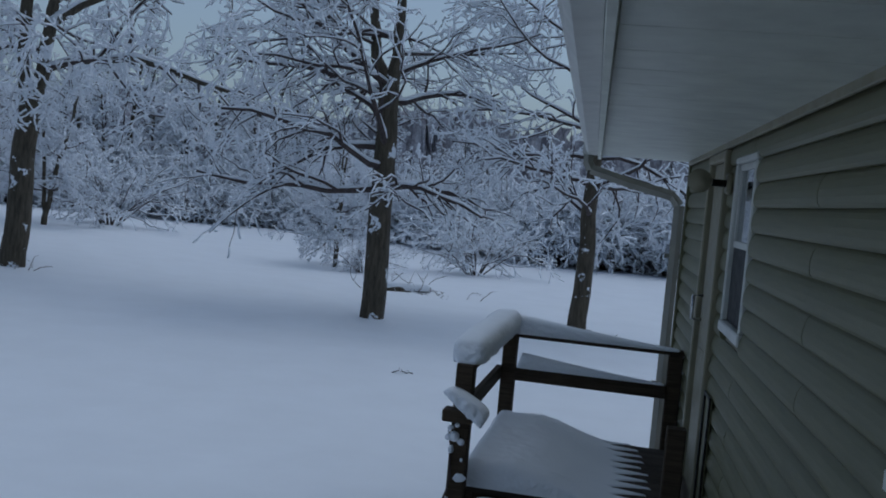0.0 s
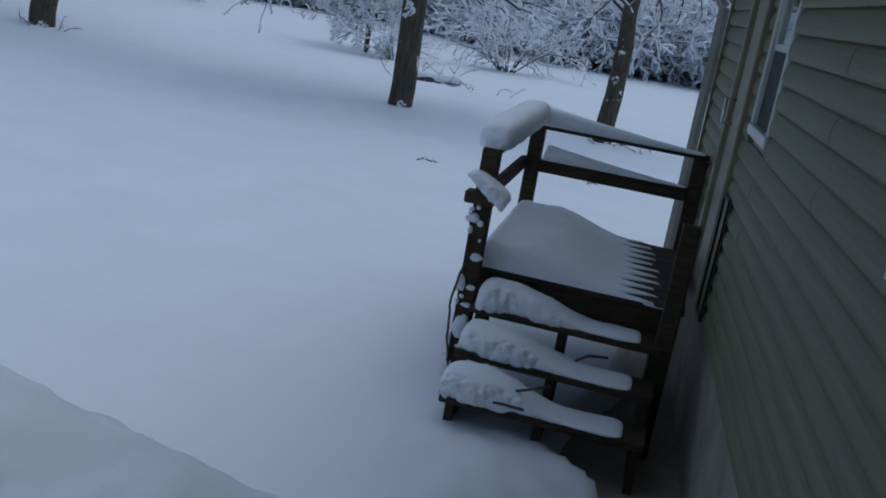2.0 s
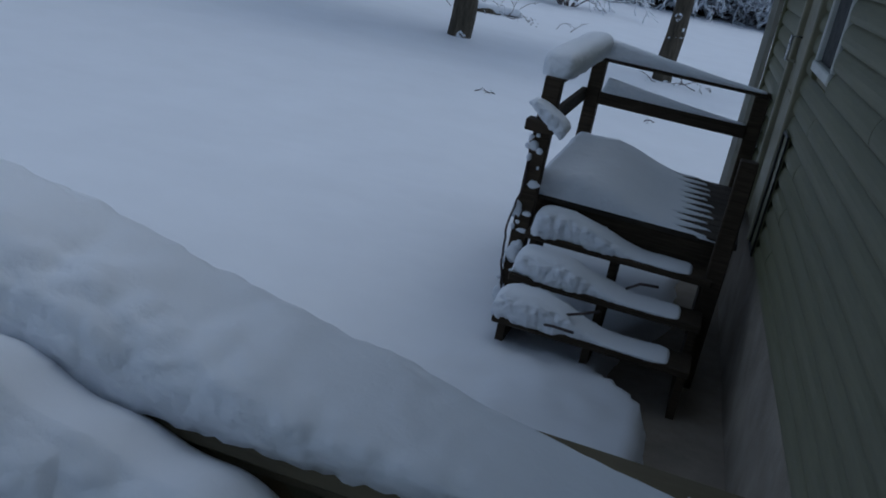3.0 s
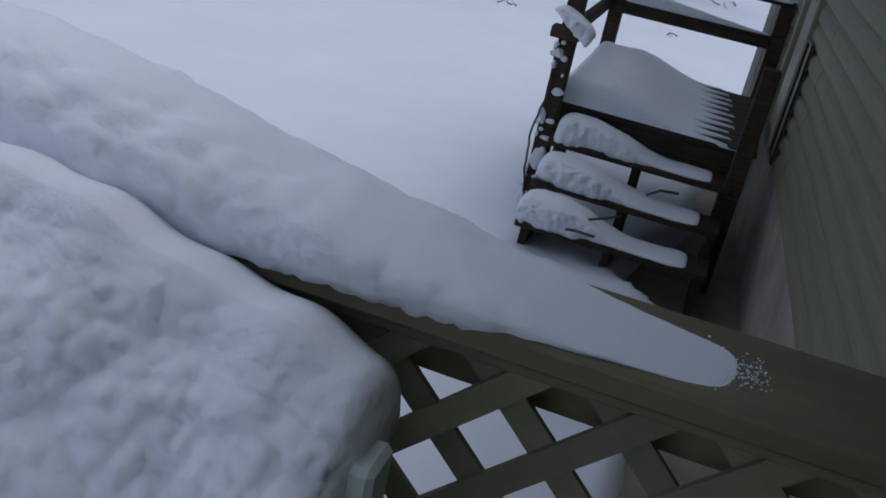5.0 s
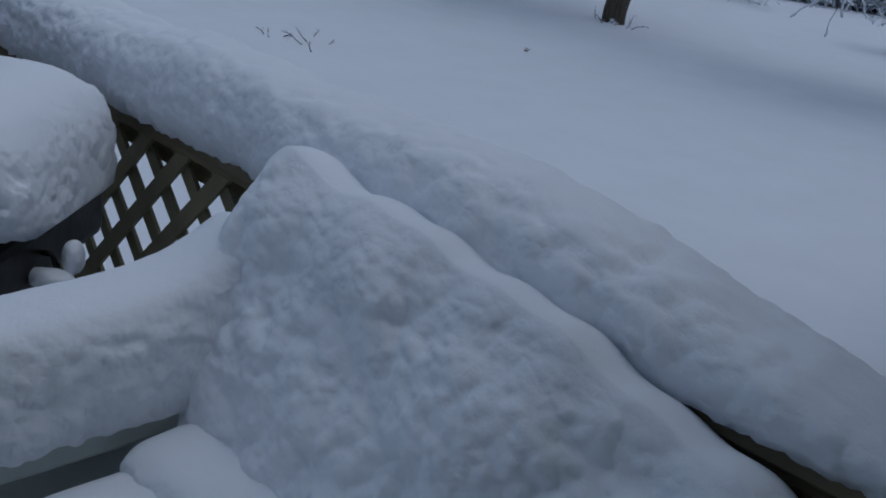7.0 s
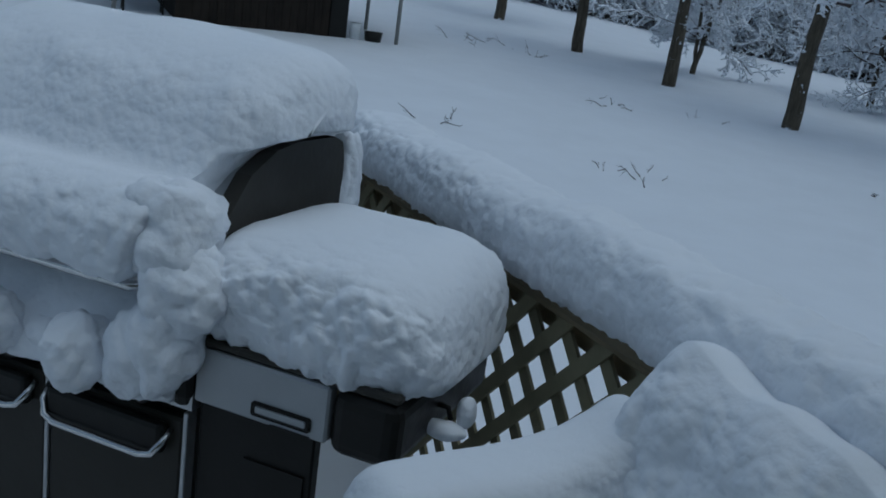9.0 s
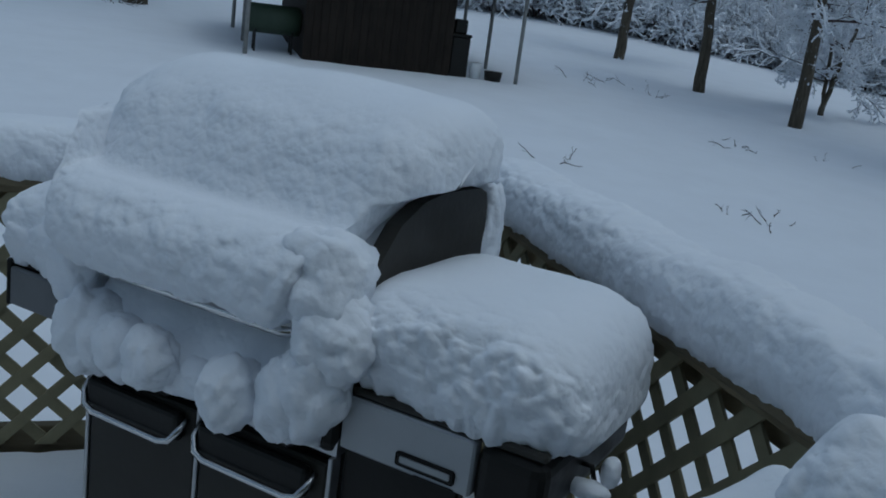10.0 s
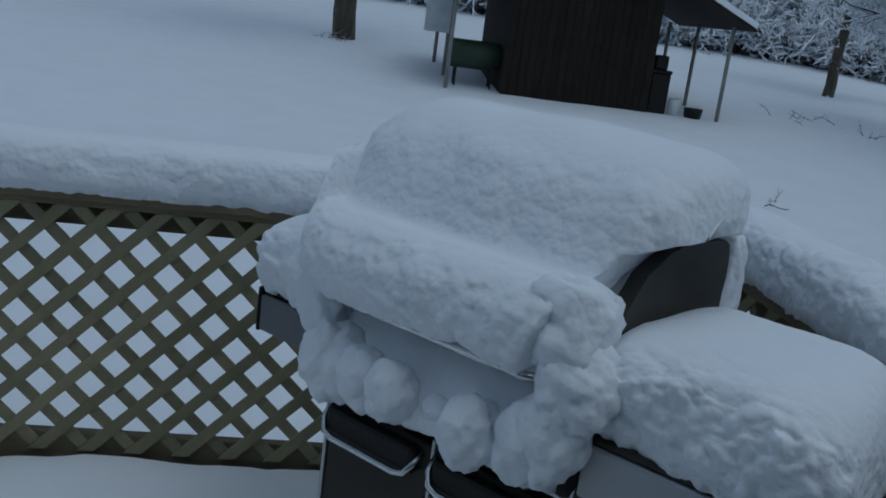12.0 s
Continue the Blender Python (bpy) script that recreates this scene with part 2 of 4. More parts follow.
def ball(name, r, seed, stretch=(1, 1, 1), rough=0.3):
    bm = bmesh.new()
    bmesh.ops.create_icosphere(bm, subdivisions=4, radius=r)
    o = Vector((seed, seed * 2.3, seed * 0.7))
    for v in bm.verts:
        n = v.co.normalized()
        v.co += n * r * (0.2 * rough / 0.3 * fractal(v.co + o, 7.0) + 0.42 * lump(v.co + o, 24.0) + 0.24 * lump(v.co + o, 48.0))
        v.co = Vector([c * s for c, s in zip(v.co, stretch)])
    return finish(name, bm, M_SNOW, True)


def smooth01(a, b, v):
    v = min(1.0, max(0.0, (v - a) / (b - a)))
    return v * v * (3 - 2 * v)


def land(x, y):
    """Height of the snow field."""
    fade = 1 - 0.85 * smooth01(16, 38, y)
    far = max(0.0, min(-x, 70) - 24)
    return (0.05 * max(0.0, min(-x, 24) - 9) + 0.085 * far) * fade + 0.012 * max(0.0, y - 40) + 0.03 * math.sin(x * 0.35 + 1) * math.sin(y * 0.3) * smooth01(6, 14, abs(x) + abs(y))


# ---- ground ----


def spread(lo, hi, dense_lo, dense_hi, fine, grow=1.16):
    mid = list(np.arange(dense_lo, dense_hi + fine / 2, fine))
    a, step = [], fine
    p = dense_lo
    while p > lo:
        step *= grow
        p -= min(step, 6)
        a.append(max(p, lo))
    b, step, p = [], fine, dense_hi
    while p < hi:
        step *= grow
        p += min(step, 6)
        b.append(min(p, hi))
    return a[::-1] + mid + b


def build_ground():
    xs, ys = spread(-260, 160, -3.4, 0.3, 0.05), spread(-160, 300, 0.7, 7.2, 0.05)
    verts, faces = [], []
    for y in ys:
        for x in xs:
            z = land(x, y) + 0.012 * fractal((x, y, 0), 0.8)
            near = smooth01(-4.5, -2.0, x) * (1 - smooth01(7, 10, y))
            z += near * 0.012 * fractal((x, y, 3), 3.0) + 0.026 * smooth01(-1.9, -1.1, x) * smooth01(2.2, 3.0, y) * (1 - smooth01(4.2, 4.9, y)) * lump((x, y, 1), 8.0)
            foot = math.exp(-(((x + 0.8) / 0.5) ** 2 + ((y - 3.85) / 0.45) ** 2))
            z += foot * (0.07 + 0.07 * lump((x, y, 0), 5.0) + 0.035 * lump((x, y, 4), 11.0))
            edge = -0.30 - 0.25 * smooth01(3.95, 4.25, y) * (1 - smooth01(4.5, 5.4, y)) + 0.03 * fractal((y, 0, 1), 4.0)
            if y > 0.5:
                z -= 0.2 * smooth01(edge - 0.05, edge + 0.07, x) * (1 - smooth01(6.8, 7.4, y))
            verts.append((x, y, z))
    w = len(xs)
    for j in range(len(ys) - 1):
        for i in range(w - 1):
            a = j * w + i
            faces.append((a, a + 1, a + w + 1, a + w))
    tagged(new("ground", raw("ground", verts, faces, M_FIELD)), "smooth white snow-covered lawn rising to the woods", "ground", kind="structure")


build_ground()
tagged(part("pavement", box((-1.2, 0.4, -0.3), (0.25, 7.3, -0.10)), M_CONCRETE, None), "damp bare concrete strip along the house wall", "pavement", kind="structure")

# ---- house ----
WALL_LO, WALL_HI, Y0, Y1 = 0.64, 2.48, -4.0, 6.94
OPENINGS = [(1.36, 2.10, 1.62, 2.425), (4.12, 4.69, 1.615, 2.39), (4.93, 5.62, 0.66, 2.445)]
HOUSE = pose(0.2255, 0, 0, 0, 0, 2.577)  # the house stands a little askew to the deck


def on_house(ob):
    """Lay a top-level piece of the house, built along y, into the place."""
    ob.matrix_world = HOUSE @ ob.matrix_world
    return ob


def spans(z0, z1, lo=Y0, hi=Y1):
    """Lengths of wall along y between the openings that the band z0..z1 touches."""
    cuts = sorted((a, b) for a, b, c, d in OPENINGS if c < z1 - 0.004 and d > z0 + 0.004)
    out, y = [], lo
    for a, b in cuts:
        out.append((y, a))
        y = b
    out.append((y, hi))
    return [(a, b) for a, b in out if b - a > 0.01]


def build_house():
    core = bmesh.new()
    zs = sorted({WALL_LO, WALL_HI, *(o[2] for o in OPENINGS), *(o[3] for o in OPENINGS)})
    for a, b in zip(zs, zs[1:]):
        for y0, y1 in spans(a, b):
            box((0.004, y0, a), (0.16, y1, b), 0, core)
    wall = on_house(new("wall_east", finish("wall_east", core, M_TAN)))
    tagged(wall, "tan vinyl-sided house wall", "wall", kind="structure")
    tagged(on_house(part("foundation", box((0.03, Y0, -0.4), (0.2, Y1 - 0.03, 0.638)), M_CONCRETE, None)), "damp concrete foundation under the siding", "foundation", kind="structure")
    for nm, lo, hi in (("wall_north", (0.16, Y1 - 0.14, -0.3), (7, Y1 - 0.01, 2.475)), ("wall_west", (6.86, Y0, -0.3), (7, Y1 - 0.15, 2.475)), ("wall_south", (0.16, Y0, -0.3), (6.85, Y0 + 0.14, 2.475))):
        tagged(on_house(part(nm, box(lo, hi), M_TAN, None)), "plain tan side wall of the house", "wall", kind="structure")
    # added room shell; its near-black colour stands for the gloom behind the glass
    tagged(on_house(part("floor", box((0.17, Y0 + 0.15, 0.5), (6.85, Y1 - 0.15, 0.62)), M_ROOM_SHADE, None)), "unseen floor inside the house, coloured near black as room shade", "floor", kind="structure")
    tagged(on_house(part("ceiling", box((0.17, Y0 + 0.15, 2.41), (6.85, Y1 - 0.15, 2.47)), M_ROOM_SHADE, None)), "unseen ceiling inside the house, coloured near black as room shade", "ceiling", kind="structure")
    tagged(on_house(part("wall_inner", box((2.2, Y0 + 0.15, 0.62), (2.3, Y1 - 0.15, 2.41)), M_ROOM_SHADE, None)), "added inner wall behind the windows, coloured near black as room shade", "wall", kind="structure")
    # siding courses
    step = 0.1015
    n = int((WALL_HI - WALL_LO) / step)
    prof = [(-0.004, 0.0), (-0.016, 0.0015), (-0.024, 0.012), (-0.0275, 0.030), (-0.027, 0.052), (-0.022, 0.075), (-0.014, 0.091), (-0.006, 0.1008), (0.003, 0.1008), (0.003, 0.0)]
    for i in range(n + 1):
        z = WALL_LO + i * step
        top = min(step, WALL_HI - z)
        for y0, y1 in spans(z + 0.66 * top, z + 0.72 * top):
            cuts = [y0]
            y = y0 + (0.9 if i % 2 else 2.6)
            while y < y1 - 0.6:
                cuts.append(y)
                y += 3.66
            cuts.append(y1)
            for q, (a, b) in enumerate(zip(cuts, cuts[1:])):
                v, f = [], []
                lap = 0.0012 * (q % 2)
                for yy in (a, b - 0.001):
                    for px_, pz in prof:
                        v.append((px_ - lap, yy, z + pz * top / step))
                m = len(prof)
                for k in range(m):
                    f.append((k, (k + 1) % m, m + (k + 1) % m, m + k))
                f.append(tuple(reversed(range(m))))
                f.append(tuple(range(m, 2 * m)))
                piece("siding_board", raw("siding_board", v, f, M_SIDING, False), wall)
    tagged(on_house(part("trim", box((-0.04, Y1 - 0.05, WALL_LO), (0.02, Y1 + 0.012, WALL_HI), 0.004), M_SIDING, None)), "tan vinyl corner post of the house", "trim", kind="structure")
    tagged(on_house(part("trim", box((-0.045, Y0, WALL_HI - 0.03), (-0.029, Y1, WALL_HI + 0.004), 0.003), M_TAN, None)), "tan frieze strip under the soffit", "trim", kind="structure")
    # soffit in ribbed panels, fascia, gutter
    bm = bmesh.new()
    y = Y0 - 0.3
    while y < 7.06:
        box((-0.70, y, WALL_HI), (-0.02, min(y + 0.3035, 7.06), WALL_HI + 0.012), 0.003, bm)
        y += 0.305
    eave_shift = Matrix.Translation((0.06, 0, 0))
    bmesh.ops.transform(bm, matrix=eave_shift, verts=bm.verts)
    tagged(on_house(new("ceiling_soffit", finish("ceiling_soffit", bm, M_SOFFIT))), "white ribbed vinyl soffit under the eave", "soffit", kind="structure")
    bm = box((-0.725, Y0 - 0.3, WALL_HI - 0.03), (-0.7005, 7.07, WALL_HI + 0.16), 0.003)
    bmesh.ops.transform(bm, matrix=eave_shift, verts=bm.verts)
    tagged(on_house(part("trim", bm, M_SOFFIT, None)), "white fascia board at the eave", "fascia", kind="structure")
    v, f = [], []
    sec = [(x + 0.05, z) for x, z in [(-0.778, 0.125), (-0.778, 0.0), (-0.84, -0.005), (-0.865, 0.03), (-0.87, 0.08), (-0.89, 0.09), (-0.89, 0.125), (-0.878, 0.125), (-0.878, 0.10), (-0.856, 0.085), (-0.85, 0.035), (-0.836, 0.008), (-0.79, 0.012), (-0.79, 0.125)]]
    for yy in (Y0 - 0.3, 7.09):
        for x, z in sec:
            v.append((x, yy, WALL_HI + 0.0 + z))
    m = len(sec)
    for k in range(m):
        f.append((k, (k + 1) % m, m + (k + 1) % m, m + k))
    f += [tuple(reversed(range(m))), tuple(range(m, 2 * m))]
    g = on_house(thing("gutter", "off-white aluminium eave gutter", "gutter"))
    me = raw("trough", v, f, M_GUTTER, False)
    me.transform(eave_shift)
    part("trough", me, None, g)
    part("end_cap", box((-0.775, 7.0915, WALL_HI - 0.002), (-0.668, 7.096, WALL_HI + 0.125)), M_GUTTER, g)
    d = on_house(thing("downspout", "taupe aluminium downspout from gutter to ground", "downspout"))

    def square_pipe(name, pts, w=0.036, h=0.03):
        vv, ff = [], []
        tube_data([Vector(p) for p in pts], [w] * len(pts), 4, vv, ff)
        part(name, raw(name, vv, ff, M_DOWNSPOUT, False), None, d)

    square_pipe("outlet", [(-0.73, 7.02, 2.475), (-0.73, 7.02, 2.42), (-0.705, 7.02, 2.375)])
    square_pipe("elbow", [(-0.705, 7.02, 2.375), (-0.43, 7.0, 2.30), (-0.13, 6.99, 2.235), (-0.075, 6.985, 2.17)])
    square_pipe("pipe", [(-0.075, 6.985, 2.17), (-0.075, 6.985, 0.45), (-0.075, 6.985, -0.05)])
    for z in (1.8, 0.9):
        part("strap", box((-0.14, 6.98, z), (-0.0, 6.995, z + 0.03)), M_DOWNSPOUT, d)
    # roof with its snow
    v = [(-0.80, Y0 - 0.35, 2.64), (-0.80, 7.09, 2.64), (3.5, 7.09, 4.2), (3.5, Y0 - 0.35, 4.2), (7.8, 7.09, 2.64), (7.8, Y0 - 0.35, 2.64)]
    f = [(0, 1, 2, 3), (3, 2, 4, 5)]
    me = raw("roof", v + [(a, b, c - 0.12) for a, b, c in v], f + [(9, 8, 7, 6), (11, 10, 8, 9), (0, 6, 7, 1), (4, 10, 11, 5), (1, 7, 8, 2), (2, 8, 10, 4), (0, 3, 9, 6), (3, 5, 11, 9)], M_SHINGLE, False)
    me.transform(eave_shift)
    tagged(on_house(new("roof", me)), "dark shingle gable roof of the house", "roof", kind="structure")
    v = [(a, b, c + 0.004) for a, b, c in v]
    me = raw("roof_snow", [(a, b, c + 0.18) for a, b, c in v] + v, f + [(9, 8, 7, 6), (11, 10, 8, 9), (0, 6, 7, 1), (4, 10, 11, 5), (1, 7, 8, 2), (2, 8, 10, 4), (0, 3, 9, 6), (3, 5, 11, 9)], M_SNOW, False)
    me.transform(eave_shift)
    tagged(on_house(new("roof_snow", me)), "thick snow blanket on the house roof", "snow", kind="stuff")


def build_window(name, y0, y1, z0, z1):
    w = tagged(on_house(new(name)), "white vinyl double-hung window, room behind coloured dark for shade", "window", kind="structure")
    t = 0.029

    def bar(nm, lo, hi, bev=0.006):
        part(nm, box(lo, hi, bev), M_FRAME, w)

    bar("frame", (-0.031, y0, z0 + t), (0.06, y0 + t, z1 - t))
    bar("frame", (-0.031, y1 - t, z0 + t), (0.06, y1, z1 - t))
    bar("frame", (-0.033, y0, z1 - t), (0.06, y1, z1))
    bar("sill", (-0.037, y0 - 0.012, z0 - 0.02), (0.06, y1 + 0.012, z0 + t))
    zm = (z0 + z1) / 2
    for nm, a, b, x in (("upper_sash", zm - 0.02, z1 - t, -0.012), ("lower_sash", z0 + t, zm + 0.02, 0.014)):
        s = part(nm, box((x, y0 + t, a), (x + 0.024, y0 + t + 0.027, b), 0.003), M_FRAME, w)
        for lo, hi in (((x, y1 - t - 0.027, a), (x + 0.024, y1 - t, b)), ((x + 0.001, y0 + t, a), (x + 0.023, y1 - t, a + 0.03)), ((x + 0.001, y0 + t, b - 0.03), (x + 0.023, y1 - t, b))):
            part("rail", box(lo, hi, 0.003), M_FRAME, s)
        p = part("pane", box((x + 0.009, y0 + t + 0.022, a + 0.025), (x + 0.013, y1 - t - 0.022, b - 0.025)), M_GLASS, s)
        p.visible_shadow = False
    # insect screen over the lower sash
    s = part("screen", box((-0.006, y0 + t + 0.002, z0 + t + 0.002), (-0.003, y1 - t - 0.002, zm - 0.022)), M_SCREEN, w, "dark insect screen over the lower sash")
    part("blind", box((0.075, y0 + 0.03, zm - 0.06), (0.08, y1 - 0.03, z1 - 0.02)), M_CURTAIN, w, "drawn blue-grey blind")


build_house()
build_window("window_1", *OPENINGS[0])
build_window("window_2", *OPENINGS[1])


def build_door():
    d = tagged(on_house(new("door_1")), "closed tan storm door with a pale casing", "door", kind="structure")
    y0, y1, z0, z1 = OPENINGS[2]
    for lo, hi in (((-0.05, y0, z0), (0.1, y0 + 0.06, z1)), ((-0.05, y1 - 0.06, z0), (0.1, y1, z1)), ((-0.052, y0, z1 - 0.05), (0.1, y1, z1))):
        part("casing", box(lo, hi, 0.006), M_TAN, d)
    leaf = part("leaf", box((-0.02, y0 + 0.06, z0), (0.03, y1 - 0.06, z1 - 0.05), 0.004), M_TAN, d)
    part("panel", box((-0.028, y0 + 0.18, z0 + 0.15), (-0.0195, y1 - 0.18, z0 + 0.75), 0.003), M_TAN, leaf)
    part("glazing", box((-0.028, y0 + 0.18, z0 + 0.9), (-0.0195, y1 - 0.18, z1 - 0.2), 0.003), M_TAN, leaf)
    part("handle", rod([(-0.02, y1 - 0.12, 1.55), (-0.075, y1 - 0.12, 1.55), (-0.075, y1 - 0.12, 1.68), (-0.02, y1 - 0.12, 1.68)], 0.01, M_CHROME, "handle"), None, d, "chrome pull handle")


build_door()


def build_flood_lamp():
    l = thing("wall_lamp", "beige flood lamp on a wall bracket, unlit", "lamp", at=HOUSE @ pose(-0.02, 4.83, 2.275))
    part("plate", box((-0.03, -0.05, -0.05), (0.0, 0.05, 0.05), 0.01), M_TAN, l)
    part("arm", rod([(-0.02, 0, 0), (-0.09, 0.0, 0.0), (-0.12, 0.0, 0.005)], 0.018, M_BLACK, "arm"), None, l)
    v, f = [], []
    tube_data([Vector(p) for p in ((-0.11, 0.05, 0.005), (-0.125, 0.0, 0.005), (-0.16, -0.1, 0.0), (-0.165, -0.12, 0.0))], [0.025, 0.035, 0.052, 0.056], 16, v, f)
    part("head", raw("head", v, f, M_TAN), None, l)


build_flood_lamp()


def build_vent():
    """Framed access panel low on the wall."""
    p = on_house(thing("access_panel", "tan framed access panel on the siding", "panel"))
    y0, y1, z0, z1 = 4.66, 4.88, 0.66, 1.275
    part("board", box((-0.034, y0, z0), (-0.029, y1, z1)), M_SIDING, p)
    for lo, hi in (((-0.045, y0, z0), (-0.0342, y0 + 0.02, z1)), ((-0.045, y1 - 0.02, z0), (-0.0342, y1, z1)), ((-0.044, y0, z1 - 0.02), (-0.0342, y1, z1)), ((-0.044, y0, z0), (-0.0342, y1, z0 + 0.02))):
        part("frame", box(lo, hi, 0.003), M_BLACK, p)


build_vent()

# ---- deck ----
CAP = 1.468
RY, LX, PITCH = 0.708, -3.563, 0.1527
DECK_Z = 0.47


def build_deck():
    bm = bmesh.new()
    y = -3.2
    while y < 0.76:
        box((-3.63, y, DECK_Z - 0.035), (0.10, y + 0.136, DECK_Z), 0.004, bm)
        y += 0.14
    tagged(new("floor_deck", finish("floor_deck", bm, M_PLANK)), "wooden deck floor under the snow", "floor", kind="structure")
    tagged(part("joist_frame", box((-3.62, -3.19, DECK_Z - 0.22), (0.09, 0.77, DECK_Z - 0.036)), M_DECKFRAME, None), "wooden frame under the deck", "frame", kind="structure")
    # snow on the deck floor
    verts, faces = [], []
    nx, ny = 70, 70
    for j in range(ny + 1):
        for i in range(nx + 1):
            x, yy = -3.55 + 3.4 * i / nx, -3.1 + 3.79 * j / ny
            z = DECK_Z + 0.09 + 0.03 * fractal((x, yy, 5), 2.0) - 0.085 * smooth01(-0.6, -0.2, x)
            verts.append((x, yy, z))
    for j in range(ny):
        for i in range(nx):
            a = j * (nx + 1) + i
            faces.append((a, a + 1, a + nx + 2, a + nx + 1))
    tagged(new("deck_snow", raw("deck_snow", verts, faces, M_SNOW)), "deep snow lying on the deck floor", "snow", kind="stuff")


build_deck()


def lattice_strips(start, run, z0, z1, sign, offset):
    """Clipped diagonal strips of a lattice panel, in panel coordinates (along, up)."""
    w = 0.027
    out = []
    c = -(z1 - z0) - PITCH
    c = math.floor(c / PITCH) * PITCH + offset
    while c < run + (z1 - z0) + PITCH:
        if sign > 0:
            quad = [(c - w, z0), (c + w, z0), (c + w + (z1 - z0), z1), (c - w + (z1 - z0), z1)]
        else:
            quad = [(c - w, z0), (c + w, z0), (c + w - (z1 - z0), z1), (c - w - (z1 - z0), z1)]
        poly = quad
        for lim, keep_high in ((start, True), (run, False)):
            res = []
            for k in range(len(poly)):
                p, q = poly[k], poly[(k + 1) % len(poly)]
                ip, iq = (p[0] >= lim) == keep_high or p[0] == lim, (q[0] >= lim) == keep_high or q[0] == lim
                if ip:
                    res.append(p)
                if ip != iq:
                    s = (lim - p[0]) / (q[0] - p[0])
                    res.append((lim, p[1] + s * (q[1] - p[1])))
            poly = res
            if len(poly) < 3:
                break
        if len(poly) >= 3:
            out.append(poly)
        c += PITCH
    return out


def build_rail(name, m, run, panels, posts):
    """A deck rail along local x with its inner face to local -y; panels of lattice as start, end, phase along and up."""
    r = tagged(thing(name, "olive painted deck railing with diagonal lattice", "railing"), group="deck railings")
    r.matrix_world = m
    lo, hi = 0.60, 1.418
    part("cap_board", box((0, -0.035, CAP - 0.036), (run, 0.17, CAP), 0.006), M_RAIL, r)
    part("face_board", box((0, -0.012, CAP - 0.059), (run, 0.012, CAP - 0.0365), 0.003), M_RAIL, r)
    part("back_board", box((0, 0.05, 1.335), (run, 0.088, CAP - 0.0365), 0.003), M_RAIL, r)
    part("bottom_board", box((0, 0.018, lo - 0.10), (run, 0.056, lo + 0.035), 0.003), M_RAIL, r)
    for x in posts:
        part("post", box((x - 0.044, 0.02, -0.1), (x + 0.044, 0.108, CAP - 0.037), 0.004), M_RAIL, r)
    for start, end, phase, zphase in panels:
        for sign, yy in ((1, -0.004), (-1, 0.0065)):
            off = phase - sign * (zphase - lo + 0.02) + PITCH / 2
            for poly in lattice_strips(start, end, lo - 0.02, hi, sign, off % PITCH):
                n = len(poly)
                v = [(x, yy, z) for x, z in poly] + [(x, yy + 0.0095, z) for x, z in poly]
                f = [tuple(range(n)), tuple(reversed(range(n, 2 * n)))] + [(k, n + k, n + (k + 1) % n, (k + 1) % n) for k in range(n)]
                piece("slat", raw("slat", v, f, M_LATTICE, False), r)
    return r


build_rail("deck_rail", pose(LX, RY, 0), 3.70, ((0.0, 2.25, 3.076, 1.308), (2.252, 3.70, 3.024, 1.298)), (0.05, 2.25, 3.64))
build_rail("deck_rail", pose(LX, -3.1, 0, 0, 0, 90), 3.1 + RY - 0.04, ((0.0, 3.1 + RY - 0.04, 1.942, 1.272),), (0.05, 1.2, 3.70))


def snow_bank(name, label, mesh, m, group=""):
    ob = new(name, mesh)
    ob.matrix_world = m
    return tagged(ob, label, "snow", group)


# snow on the rails: the bank by the house thins out under the eave
snow_bank("rail_snow", "deep rounded bank of snow on the deck rail, thinning towards the house", loaf("rail_snow", 3.38, 0.235, 0.166, 0.011, 0.016, 0.036, 0.22, 0.86, 0.55,
          lambda u: (0.03 + 0.97 * smooth01(-0.01, 0.33, 1 - u)) * (1 - 0.04 * math.sin(u * 9) + 0.02 * math.sin(u * 31)), 3.0, side=lambda u: 0.55 + 0.45 * smooth01(0.0, 0.16, 1 - u), crown=0.35), pose(-1.955, RY + 0.055, CAP - 0.004), "snow on the railings")


def rail_crumbs():
    """Loose grains where the bank on the rail runs out."""
    r = random.Random(61)
    verts, faces = [], []
    for k in range(700):
        a = r.random() ** 0.8
        x, y = -0.42 + 0.16 * a + r.gauss(0, 0.012), RY + 0.06 + r.gauss(0, 0.02)
        g = r.uniform(0.0006, 0.0017) * (1.3 - 0.7 * a)
        y = min(max(y, RY - 0.03), RY + 0.165)
        tube_data([Vector((x, y, CAP - 0.001)), Vector((x + r.gauss(0, 0.001), y, CAP + g)), Vector((x, y, CAP + 1.5 * g))], [g * 1.3, g * 1.2, g * 0.4], 5, verts, faces)
    tagged(new("snow_crumbs", raw("snow_crumbs", verts, faces, M_SNOW)), "loose snow grains scattered on the deck rail", "snow", kind="stuff")


rail_crumbs()
snow_bank("rail_snow", "deep rounded bank of snow on the deck rail", loaf("rail_snow", 3.75, 0.22, 0.165, 0.015, 0.014, 0.035, 0.1, 0.84, 0.6, None, 9.0, crown=0.7), pose(LX - 0.04, -1.22, CAP - 0.004, 0, 0, 90), "snow on the railings")

# ---- patio bench ----


